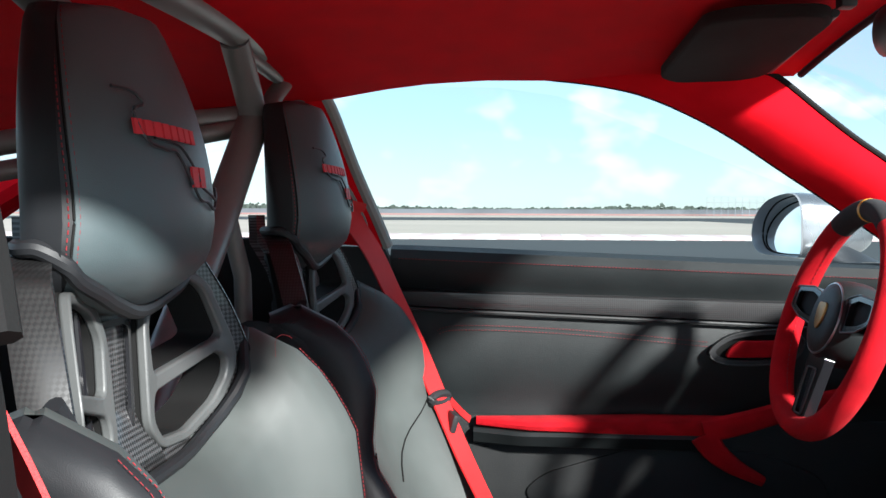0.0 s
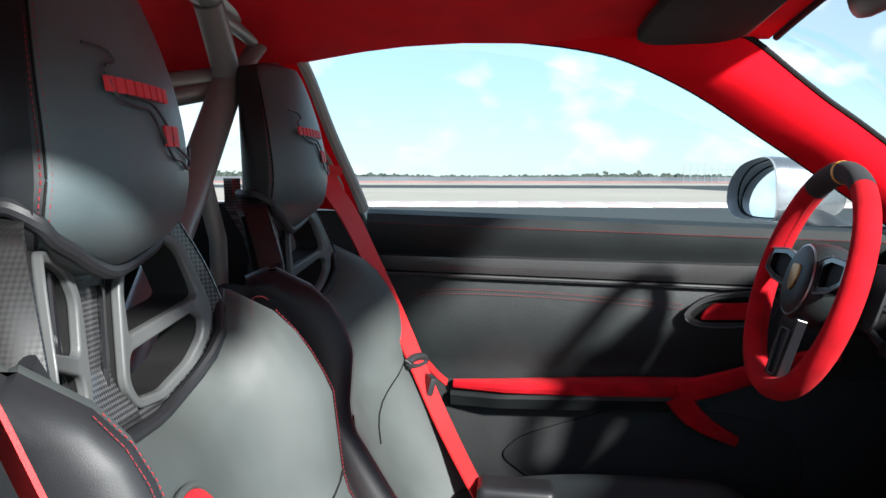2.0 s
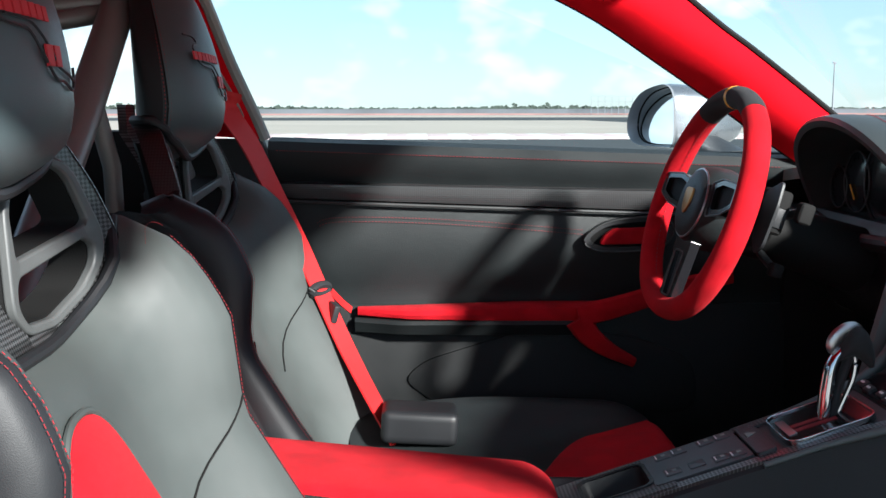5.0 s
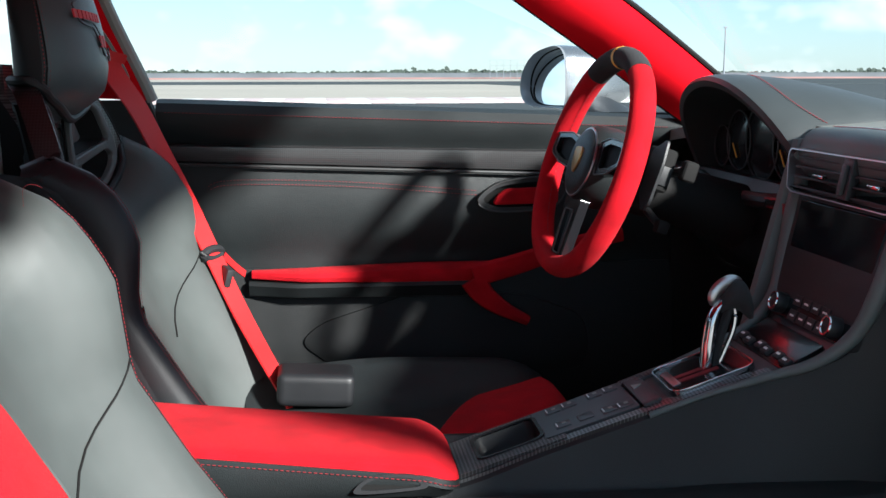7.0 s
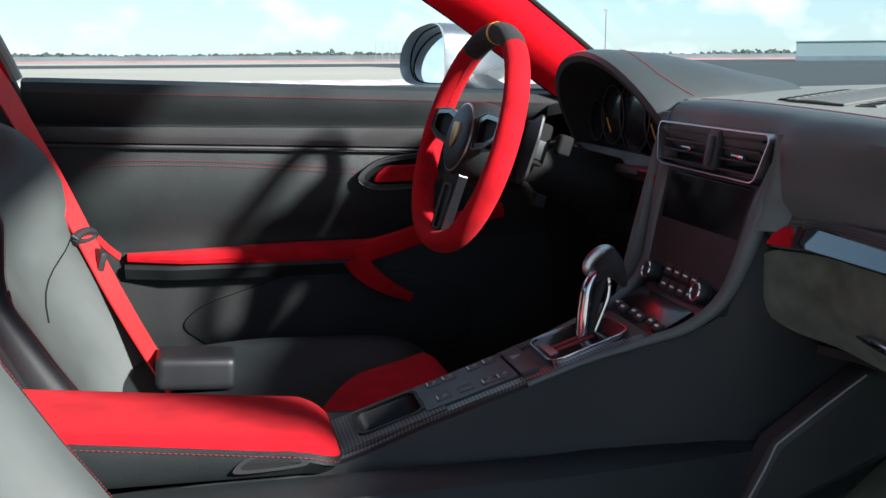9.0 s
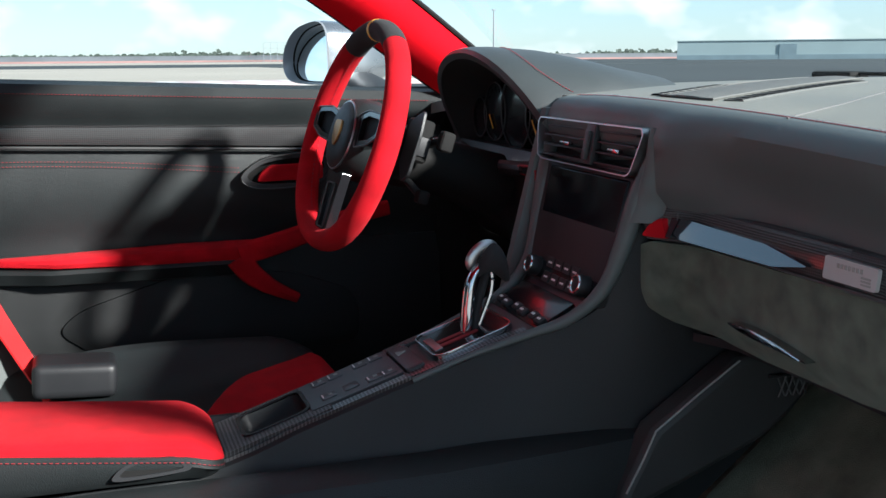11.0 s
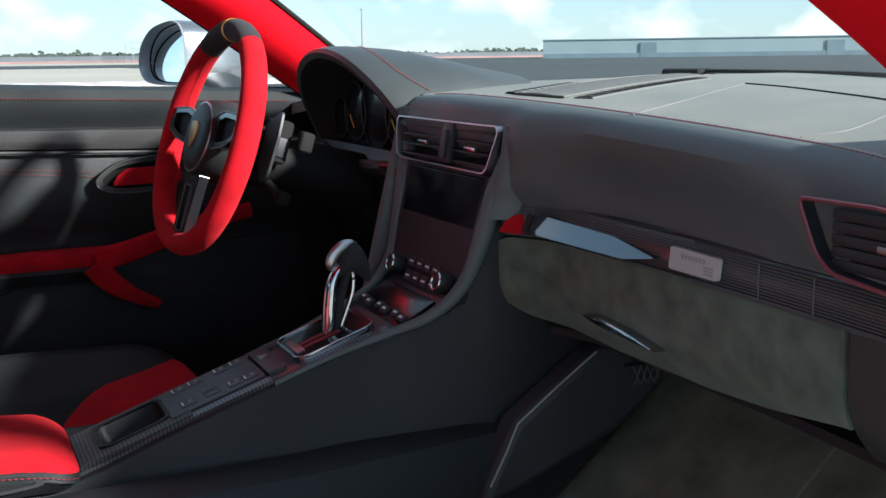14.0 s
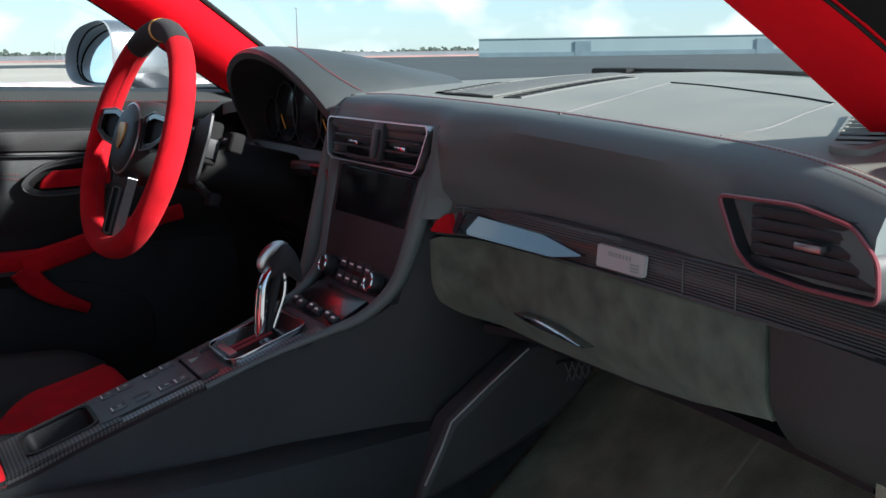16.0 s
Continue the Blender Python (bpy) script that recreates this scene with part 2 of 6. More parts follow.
def part(name, bm, mat, parent=None, label="", flat=False, angle=35, bevel=0.0):
    me = bpy.data.meshes.new(name)
    finish(bm, not flat)
    bm.to_mesh(me)
    bm.free()
    me.materials.append(mat)
    ob = new(name, me)
    if parent:
        ob.parent = parent
    if bevel:
        mod = ob.modifiers.new("bevel", "BEVEL")
        mod.width, mod.segments, mod.limit_method, mod.angle_limit = bevel, 3, "ANGLE", radians(30)
    if not flat:
        me.set_sharp_from_angle(angle=radians(angle if not bevel else 60))
    if label:
        ob["label"] = label
    return ob


def grid(bm, pts, close_u=False, close_v=False):
    """Faces over rows of points."""
    vs = [[bm.verts.new(p) for p in row] for row in pts]
    nu, nv = len(vs), len(vs[0])
    for i in range(nu - (0 if close_u else 1)):
        for j in range(nv - (0 if close_v else 1)):
            a, b, c, d = vs[i][j], vs[(i + 1) % nu][j], vs[(i + 1) % nu][(j + 1) % nv], vs[i][(j + 1) % nv]
            if len({a, b, c, d}) == 4:
                bm.faces.new((a, b, c, d))
    return vs


def loft(rings, caps=True):
    bm = bmesh.new()
    vs = grid(bm, rings, close_v=True)
    if caps:
        bm.faces.new(vs[0])
        bm.faces.new(vs[-1][::-1])
    return bm


def slabbed(pts, off):
    """A sheet of points given thickness by the vector (or function of the point) off."""
    bm = bmesh.new()
    f = off if callable(off) else (lambda p: Vector(off))
    top = [[Vector(p) for p in r] for r in pts]
    bot = [[p + f(p) for p in r] for r in top]
    a, b = grid(bm, top), grid(bm, bot)
    nu, nv = len(a), len(a[0])
    edge = [(i, 0) for i in range(nu)] + [(nu - 1, j) for j in range(1, nv)] + [(i, nv - 1) for i in range(nu - 2, -1, -1)] + [(0, j) for j in range(nv - 2, 0, -1)]
    for k in range(len(edge)):
        (i, j), (m, n) = edge[k], edge[(k + 1) % len(edge)]
        bm.faces.new((a[i][j], a[m][n], b[m][n], b[i][j]))
    return bm


def spline(points, n):
    """Catmull-Rom through points, n samples a span."""
    p = [Vector(q) for q in points]
    p = [2 * p[0] - p[1]] + p + [2 * p[-1] - p[-2]]
    out = []
    for i in range(1, len(p) - 2):
        for k in range(n):
            t = k / n
            a, b, c, d = p[i - 1], p[i], p[i + 1], p[i + 2]
            out.append(0.5 * ((2 * b) + (c - a) * t + (2 * a - 5 * b + 4 * c - d) * t * t + (3 * b - a - 3 * c + d) * t ** 3))
    return out + [p[-2]]


def tube_bm(path, radius, sides=12, closed=False, flat=1.0, up=(0, 0, 1)):
    """A tube along a path; radius a number or a function of 0..1."""
    path = [Vector(p) for p in path]
    rings, n = [], len(path)
    for i, p in enumerate(path):
        if closed:
            d = path[(i + 1) % n] - path[i - 1]
        else:
            d = path[min(i + 1, n - 1)] - path[max(i - 1, 0)]
        d.normalize()
        s = d.cross(Vector(up))
        if s.length < 1e-4:
            s = d.cross(Vector((1, 0, 0)))
        s.normalize()
        t = s.cross(d)
        r = radius(i / (n - 1)) if callable(radius) else radius
        rings.append([p + s * (r * math.cos(2 * math.pi * k / sides)) + t * (r * flat * math.sin(2 * math.pi * k / sides)) for k in range(sides)])
    bm = bmesh.new()
    vs = grid(bm, rings, close_u=closed, close_v=True)
    if not closed:
        bm.faces.new(vs[0])
        bm.faces.new(vs[-1][::-1])
    return bm


def box_bm(size, at=(0, 0, 0), turn=None, bevel=0.0, seg=2):
    bm = bmesh.new()
    bmesh.ops.create_cube(bm, size=1.0)
    bmesh.ops.scale(bm, vec=size, verts=bm.verts)
    if bevel:
        bmesh.ops.bevel(bm, geom=list(bm.edges), offset=bevel, segments=seg, profile=0.6, affect="EDGES")
    m = Matrix.Translation(at) @ (turn.to_4x4() if turn else Matrix())
    bmesh.ops.transform(bm, matrix=m, verts=bm.verts)
    return bm


def cyl_bm(r, depth, at=(0, 0, 0), axis=(0, 0, 1), sides=32, r2=None, bevel=0.0):
    bm = bmesh.new()
    bmesh.ops.create_cone(bm, cap_ends=True, segments=sides, radius1=r, radius2=r if r2 is None else r2, depth=depth)
    if bevel:
        es = [e for e in bm.edges if abs(e.verts[0].co.z - e.verts[1].co.z) < 1e-6]
        bmesh.ops.bevel(bm, geom=es, offset=bevel, segments=2, profile=0.5, affect="EDGES")
    q = Vector((0, 0, 1)).rotation_difference(Vector(axis).normalized())
    bmesh.ops.transform(bm, matrix=Matrix.Translation(at) @ q.to_matrix().to_4x4(), verts=bm.verts)
    return bm


def rounded(w, h, r, n=6):
    """Outline of a rounded rectangle, centred."""
    out = []
    for cx, cy, a0 in ((w / 2 - r, h / 2 - r, 0), (-w / 2 + r, h / 2 - r, 90), (-w / 2 + r, -h / 2 + r, 180), (w / 2 - r, -h / 2 + r, 270)):
        for k in range(n + 1):
            a = radians(a0 + 90 * k / n)
            out.append((cx + r * math.cos(a), cy + r * math.sin(a)))
    return out


def smooth_poly(pts, n=5):
    """A closed rounded outline through corner points (2D)."""
    p = [Vector((*q, 0)) for q in pts]
    out, m = [], len(p)
    for i in range(m):
        a, b, c, d = p[i - 1], p[i], p[(i + 1) % m], p[(i + 2) % m]
        for k in range(n):
            t = k / n
            v = 0.5 * ((2 * b) + (c - a) * t + (2 * a - 5 * b + 4 * c - d) * t * t + (3 * b - a - 3 * c + d) * t ** 3)
            out.append((v.x, v.y))
    return out


def round_corners(pts, r, n=4):
    """A closed polygon (2D) with its corners rounded by r."""
    out, m = [], len(pts)
    for i in range(m):
        a, b, c = Vector(pts[i - 1]), Vector(pts[i]), Vector(pts[(i + 1) % m])
        ra = min(r, (a - b).length * 0.45, (c - b).length * 0.45)
        p, q = b + (a - b).normalized() * ra, b + (c - b).normalized() * ra
        for k in range(n + 1):
            t = k / n
            v = p * (1 - t) ** 2 + b * 2 * t * (1 - t) + q * t * t
            out.append((v.x, v.y))
    return out


def plate_bm(outline, place, depth, rim=0.0):
    """A flat piece with the 2D outline; place maps (a, b, d) to the world, d from 0 (face) to depth (behind). rim: rounding of the front edge."""
    rings = []
    n = len(outline)
    cx, cy = sum(p[0] for p in outline) / n, sum(p[1] for p in outline) / n
    w = max(p[0] for p in outline) - min(p[0] for p in outline)
    if rim:
        for k in range(4):
            a = radians(90 * k / 3)
            s = 1 - rim * (1 - math.sin(a)) * 2 / max(w, 1e-6)
            rings.append([place(cx + (x - cx) * s, cy + (y - cy) * s, rim * (1 - math.cos(a))) for x, y in outline])
    else:
        rings.append([place(x, y, 0) for x, y in outline])
    rings.append([place(x, y, depth) for x, y in outline])
    return loft(rings)


def ring_plate_bm(outer, inner, place, depth):
    """A flat frame between two outlines with the same number of points."""
    bm = bmesh.new()
    rows = [[place(*p, 0) for p in outer], [place(*p, 0) for p in inner], [place(*p, depth) for p in inner], [place(*p, depth) for p in outer]]
    grid(bm, rows, close_u=True, close_v=True)
    return bm


def stitches_bm(path, length=0.0035, gap=0.0025, r=0.0007, lift=(0, 0, 0)):
    """A row of single stitches along a path."""
    pts = [Vector(p) + Vector(lift) for p in path]
    bm = bmesh.new()
    acc, want, on, start = 0.0, 0.0, True, pts[0]
    marks = []
    for a, b in zip(pts, pts[1:]):
        seg = (b - a).length
        pos = 0.0
        while pos < seg:
            need = (length if on else gap) - acc
            step = min(need, seg - pos)
            pos += step
            acc += step
            if acc >= (length if on else gap) - 1e-9:
                p = a + (b - a) * (pos / seg)
                if on:
                    marks.append((start, p))
                start, on, acc = p, not on, 0.0
    for a, b in marks:
        d = (b - a).normalized()
        s = d.cross(Vector((0.3, 0.2, 1))).normalized()
        t = s.cross(d)
        rings = [[p + (s * math.cos(k * math.pi / 2) + t * math.sin(k * math.pi / 2)) * r for k in range(4)] for p in (a, b)]
        vs = grid(bm, rings, close_v=True)
        bm.faces.new(vs[0])
        bm.faces.new(vs[1][::-1])
    return bm


def join_bm(*bms):
    """One bmesh out of several."""
    out = bmesh.new()
    for b in bms:
        me = bpy.data.meshes.new("tmp")
        b.to_mesh(me)
        b.free()
        out.from_mesh(me)
        bpy.data.meshes.remove(me)
    return out


def lerp_table(table, v):
    """Linear value from rows (v, value)."""
    if v <= table[0][0]:
        return table[0][1]
    for (a, p), (b, q) in zip(table, table[1:]):
        if v <= b:
            return p + (q - p) * (v - a) / (b - a)
    return table[-1][1]


# ---- grounds ----
def strip(name, mat, x0, x1, y0, y1, z, label, category, depth=0.3):
    bm = box_bm((x1 - x0, y1 - y0, depth), ((x0 + x1) / 2, (y0 + y1) / 2, z - depth / 2))
    return tagged(part(name, bm, mat, flat=True), label, category, kind="structure")


strip("ground", ASPHALT, -2500, 2500, -2500, 2500, 0.0, "wide grey asphalt paddock reaching the horizon", "ground")
# Unseen pale slab, added to throw light up into the cabin
strip("bounce_slab", BOUNCE_PALE, -14, 14, -26, 10, 0.012, "unseen pale slab under the car, added to bounce light", "ground", 0.1)
strip("runoff_strip", RUNOFF, -900, 20, 47, 130, 0.02, "pale sandy run-off area beside the race track", "ground", 0.1)
strip("track", ASPHALT, -900, 900, 130, 215, 0.03, "grey asphalt race track", "road", 0.1)
strip("far_runoff", RUNOFF, -900, 75, 215, 400, 0.035, "pale sandy verge beyond the track", "ground", 0.1)


def kerb_line(y, w, z, count, length, x0):
    k = thing("track_kerb", "long painted race track kerb in faded red and white", "kerb", kind="structure", at=(0, y, z))
    shared = {}
    for i in range(count):
        mat = KERB_RED if i % 2 else KERB_WHITE
        if mat.name not in shared:
            shared[mat.name] = part("kerb_block", box_bm((length, w, 0.12), (0, 0, 0.0), bevel=0.03), mat, k, flat=True)
            ob = shared[mat.name]
        else:
            ob = new("kerb_block", shared[mat.name].data)
            ob.parent = k
        ob.location = (x0 + i * length, 0, 0)


kerb_line(40, 5.0, 0.05, 180, 0.8, -130)

tagged(part("barrier_foot", box_bm((1300, 0.6, 0.7), (0, 429, 0.35)), BARRIER_RED, flat=True), "faded red foot of the trackside barrier", "barrier", kind="structure")
wall_far = tagged(part("barrier", join_bm(box_bm((1300, 1.0, 2.2), (0, 430, 1.1)), box_bm((1300, 1.2, 0.35), (0, 430, 2.3))), BARRIER, flat=True),
                  "long low dark grey trackside barrier", "barrier", kind="structure")


def far_trees():
    rnd = random.Random(5)
    verts, faces = [], []
    for i in range(900):
        a = rnd.uniform(-65, 72)
        big = rnd.random()
        r = 470 + rnd.uniform(0, 60)
        cx, cy = r * math.tan(radians(a)) * 0.9, r
        clump = 0.5 + 0.5 * noise.noise((cx * 0.012, 3.3, 0))
        h = 1.3 + 6.5 * clump ** 2.6 * (0.5 + 0.6 * big)
        for k in range(18):
            px = cx + rnd.gauss(0, h * 1.3)
            py = cy + rnd.gauss(0, 2)
            pz = abs(rnd.gauss(0.5, 0.28)) * h + 0.6
            s = rnd.uniform(0.6, 1.5)
            b = len(verts)
            for q in range(5):
                an = q * 1.2566 + rnd.uniform(-0.3, 0.3)
                verts.append((px + s * math.cos(an), py + rnd.uniform(-0.5, 0.5), pz + s * 0.8 * math.sin(an)))
            faces.append((b, b + 1, b + 2, b + 3, b + 4))
    me = bpy.data.meshes.new("far_trees")
    me.from_pydata(verts, [], faces)
    me.materials.append(LEAVES)
    return tagged(new("far_trees", me), "hazy line of low dark green trees on the horizon", "trees", kind="stuff")


far_trees()


def shed(at, turn, length, depth, height):
    s = thing("hangar_building", "long pale flat-roofed industrial shed beyond the track", "building", at=at)
    s.rotation_euler = (0, 0, turn)
    part("wall", box_bm((length, depth, height), (0, 0, height / 2)), SHED, s, flat=True)
    part("roof", box_bm((length + 0.4, depth + 0.4, 0.22), (0, 0, height + 0.11)), SHED, s, flat=True)
    for f in (-0.17, 0.38):
        part("roller_door", box_bm((4.2, 0.25, height * 0.82), (length * f * 1.0, -depth / 2 - 0.12, height * 0.41)), SHED_DOOR, s, flat=True)
    part("base_band", box_bm((length, 0.2, height * 0.25), (0, -depth / 2 - 0.1, height * 0.125)), SHED_DOOR, s, flat=True)


shed((187, 230, 0), radians(-39), 84, 18, 4.7)


def mast(at, height, r):
    p = thing("floodlight_mast", "thin grey steel mast with a small head", "mast", group="masts", at=at)
    part("pole", cyl_bm(r, height, (0, 0, height / 2), sides=10, r2=r * 0.5), STEEL, p)
    part("lamp_head", box_bm((1.0, 0.5, 0.4), (0, 0, height), bevel=0.05), STEEL, p)


mast((116.8, 300, 0), 14.8, 0.28)
mast((111, 330, 0), 7.5, 0.2)


def fence():
    f = thing("debris_fence", "tall grey steel posts of a trackside fence", "fence", at=(68, 420, 0))
    post = None
    for i in range(9):
        if post is None:
            post = part("fence_post", box_bm((0.13, 0.13, 7.5), (0, 0, 3.75)), STEEL, f, flat=True)
            ob = post
        else:
            ob = new("fence_post", post.data)
            ob.parent = f
        ob.location = (i * 2.7, 0, 0)
    part("top_rail", box_bm((21.6, 0.12, 0.12), (10.8, 0, 7.4)), STEEL, f, flat=True)
    part("middle_rail", box_bm((21.6, 0.12, 0.12), (10.8, 0, 5.2)), STEEL, f, flat=True)


fence()

# ---- car body: floor, roof, pillars ----
ROOF_EDGE = [(-1.6, 0.98), (-1.35, 1.06), (-1.1, 1.11), (-0.767, 1.155), (-0.67, 1.172), (-0.595, 1.181), (-0.50, 1.186), (-0.39, 1.185), (-0.314, 1.184), (-0.15, 1.187), (0.0, 1.19)]
REAR_X, FRONT_X, SIDE = -1.55, 0.85, 0.74


def roof_z(x, y):
    e = lerp_table(ROOF_EDGE, x)
    return e + 0.055 * (1 - min(1, abs(y) / 0.6) ** 2.2)


def half_y(z):
    """Inner half width of the cabin at a height above the belt."""
    return 0.60 + max(0, 1.18 - z) * 0.36


roof_rows = []
for i in range(40):
    x = -1.30 + i / 39 * 1.30
    half = 0.60 - 0.06 * max(0, (-0.8 - x) / 0.5)
    roof_rows.append([(x + 0.035 * (1 - (y / 0.6) ** 2) * max(0, (x + 0.4) / 0.4), y, roof_z(x, y)) for y in [half * (-1 + 2 * j / 28) for j in range(29)]])
roof = thing("ceiling", "red suede headlining under the car's roof", "ceiling", kind="structure")
part("lining", slabbed(roof_rows, (0, 0, 0.012)), RED_LINING, roof)
part("roof_skin", slabbed([[(x, y, z + 0.02) for x, y, z in r] for r in roof_rows], (0, 0, 0.03)), SILVER, roof, "silver painted steel roof")

floor = tagged(part("floor", box_bm((FRONT_X - REAR_X, 1.5, 0.04), ((FRONT_X + REAR_X) / 2, 0, 0.20)), CARPET, flat=True), "dark carpeted cabin floor", "floor", kind="structure")
bulkhead = tagged(part("wall_front", box_bm((0.04, 1.5, 0.62), (FRONT_X + 0.02, 0, 0.53)), CARPET, flat=True), "dark carpeted front bulkhead of the footwells", "wall", kind="structure")
for sgn, nm in ((1, "wall_driver_side"), (-1, "wall_passenger_side")):
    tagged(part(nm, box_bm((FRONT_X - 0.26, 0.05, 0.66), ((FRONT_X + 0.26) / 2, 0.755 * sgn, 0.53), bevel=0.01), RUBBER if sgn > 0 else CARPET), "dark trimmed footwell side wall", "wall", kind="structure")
# Rear trim is near black to offset the sun that reaches it
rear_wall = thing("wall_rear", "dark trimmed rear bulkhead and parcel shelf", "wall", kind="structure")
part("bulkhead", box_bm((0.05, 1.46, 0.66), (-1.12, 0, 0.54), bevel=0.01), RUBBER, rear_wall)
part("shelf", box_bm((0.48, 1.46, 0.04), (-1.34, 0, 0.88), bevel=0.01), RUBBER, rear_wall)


# Roof side out of view, dropped low to keep sun off the headrest
rail = [[(x, -0.585 - 0.10 * t, roof_z(x, 0.6) + 0.014 - 0.112 * t ** 1.2) for t in [k / 6 for k in range(7)]] for x in [-1.0 + 0.09 * i for i in range(9)]]
tagged(part("shade_rail", slabbed(rail, (0, -0.004, 0.014)), SILVER), "unseen silver roof side, hung low to shade the passenger headrest", "roof", kind="structure")


def mirror_pts(pts, s):
    return [(x, y * s, z) for x, y, z in pts]


W_EDGE = [(-0.42, 0.598, 1.1895), (-0.313, 0.60, 1.1765), (-0.225, 0.606, 1.155), (-0.113, 0.625, 1.104), (0.002, 0.65, 1.033), (0.088, 0.676, 0.980), (0.23, 0.70, 0.885), (0.33, 0.715, 0.82)]
S_EDGE = [(-0.06, 0.585, 1.192), (-0.03, 0.586, 1.182), (0.042, 0.598, 1.127), (0.099, 0.608, 1.085), (0.157, 0.619, 1.047), (0.265, 0.645, 0.972), (0.40, 0.668, 0.872), (0.48, 0.68, 0.81)]


W_NEAR = [(-0.314, 0.60, 1.176), (-0.20, 0.62, 1.140), (-0.08, 0.655, 1.092), (0.06, 0.685, 1.035), (0.20, 0.717, 0.963), (0.33, 0.742, 0.87)]
S_NEAR = [(-0.01, 0.585, 1.19), (0.03, 0.59, 1.140), (0.10, 0.60, 1.070), (0.195, 0.62, 0.980), (0.27, 0.65, 0.909), (0.36, 0.665, 0.842)]


def a_pillar(side, name):
    w, s = (spline(W_EDGE, 4), spline(S_EDGE, 4)) if side > 0 else (spline(W_NEAR, 5), spline(S_NEAR, 5))
    rows = []
    for p, q in zip(w, s):
        r = []
        for k in range(9):
            t = k / 8
            v = p.lerp(q, t)
            v.y -= 0.022 * math.sin(math.pi * t)
            v.y *= side
            r.append(v)
        rows.append(r)
    e = thing(name, "slanting windscreen pillar covered in red suede", "pillar", group="windscreen pillars", kind="structure")
    part("pillar_trim", slabbed(rows, (0.004, 0.02 * side, 0.008)), RED_LINING, e)
    part("pillar_skin", slabbed([[v + Vector((0.008, 0.03 * side, 0.010)) for v in r[:6]] for r in rows], (0.01, 0.02 * side, 0.02)), SILVER, e, "silver painted outer pillar skin")
    part("seal", tube_bm([v + Vector((-0.0005, 0.004 * side, -0.0005)) for v in (Vector((a.x, a.y * side, a.z)) for a in w)], 0.0016, 8), RUBBER, e, "thin black rubber window seal")
    if side < 0:
        part("outer_seal", slabbed([[Vector((v.x + 0.002 + 0.004 * k, (v.y + 0.003 + 0.012 * k) * side, v.z + 0.001)) for k in range(4)] for v in w], (0.0, -0.004, 0.006)), RUBBER, e, "broad black door seal along the pillar")
    part("glass_edge", tube_bm([Vector((a.x + 0.006, (a.y + 0.004) * side, a.z + 0.004)) for a in s], 0.005, 8), RUBBER, e, "black edge of the windscreen")


a_pillar(1, "pillar_driver_front")
a_pillar(-1, "pillar_passenger_front")
part("header_edge", tube_bm([(0.006 + 0.035 * (1 - (y / 0.6) ** 2), y, roof_z(0, y) - 0.002) for y in [-0.585 + 1.17 * k / 20 for k in range(21)]], 0.006, 8), RUBBER, roof)


def b_pillar(side, name):
    e = thing(name, "red suede door pillar with a grey belt outlet", "pillar", group="door pillars", kind="structure")
    front = spline([(-0.78, 0.598, 1.165), (-0.765, 0.612, 1.13), (-0.735, 0.645, 1.04), (-0.70, 0.678, 0.95), (-0.684, 0.695, 0.905)], 6)
    rows = []
    for k, p in enumerate(front):
        t = k / (len(front) - 1)
        wdt = 0.075 + 0.025 * t
        r = []
        for j in range(9):
            s = j / 8
            r.append(Vector((p.x - wdt * s, (p.y - 0.014 * math.sin(math.pi * min(1, s * 1.4)) + 0.012 * s) * side, p.z + 0.004 * s)))
        rows.append(r)
    part("pillar_trim", slabbed(rows, (0.0, 0.03 * side, 0.0)), RED_LINING, e)
    low = [Vector((q.x, q.y * side, q.z)) for q in spline([(-0.684, 0.695, 0.905), (-0.67, 0.708, 0.86), (-0.66, 0.715, 0.80), (-0.655, 0.72, 0.70)], 5)]
    # Passenger side gets black lower trim and seal to offset direct sun
    part("lower_trim", slabbed([[v + Vector((-0.2 * s / 5, 0.0, 0)) for s in range(6)] for v in low], (0, 0.03 * side, 0)), FRAME_GREY if side > 0 else RUBBER, e, "dark lower pillar trim")
    part("seal", tube_bm([Vector((p.x + 0.006, (p.y + 0.004) * side, p.z)) for p in front], 0.010, 8), SEAL if side > 0 else RUBBER, e, "door seal")
    c = Vector((-0.742 if side > 0 else -0.80, 0.664 * side, 0.985))

    def place(a, b, d):
        return c + Vector((a - b * 0.30, (0.0 - b * 0.35 + d) * side - 0.010 * side, b))
    outer = smooth_poly([(-0.016, 0.046), (0.002, 0.048), (0.013, 0.016), (0.020, -0.036), (0.012, -0.050), (-0.008, -0.050), (-0.017, -0.022), (-0.019, 0.016)])
    inner = [(x * 0.52 + 0.003, y * 0.66 - 0.008) for x, y in outer]
    part("belt_outlet", ring_plate_bm(outer, inner, place, 0.014), SEAL, e, "grey plastic belt outlet frame")
    part("outlet_slot", plate_bm(inner, lambda a, b, d: place(a, b, d + 0.010), 0.004), RUBBER, e)
    # rear side panel below the quarter window, blackened to offset the sun
    part("quarter_panel", box_bm((0.62, 0.04, 0.70), (-1.14, 0.72 * side, 0.57), bevel=0.012), RUBBER, e, "black trimmed rear side panel")
    part("quarter_rail", tube_bm([Vector((x, y * side, z)) for x, y, z in spline([(-0.90, 0.60, 1.150), (-1.0, 0.60, 1.12), (-1.2, 0.60, 1.06), (-1.36, 0.62, 0.98), (-1.46, 0.66, 0.90)], 6)], 0.03, 10), RED_LINING, e, "red lined rear roof rail")


b_pillar(1, "pillar_driver_door")
b_pillar(-1, "pillar_passenger_door")


def glass_sheet(name, rows, label):
    bm = bmesh.new()
    grid(bm, rows)
    ob = part(name, bm, GLASS)
    ob.visible_shadow = False
    return tagged(ob, label, "window", kind="structure")


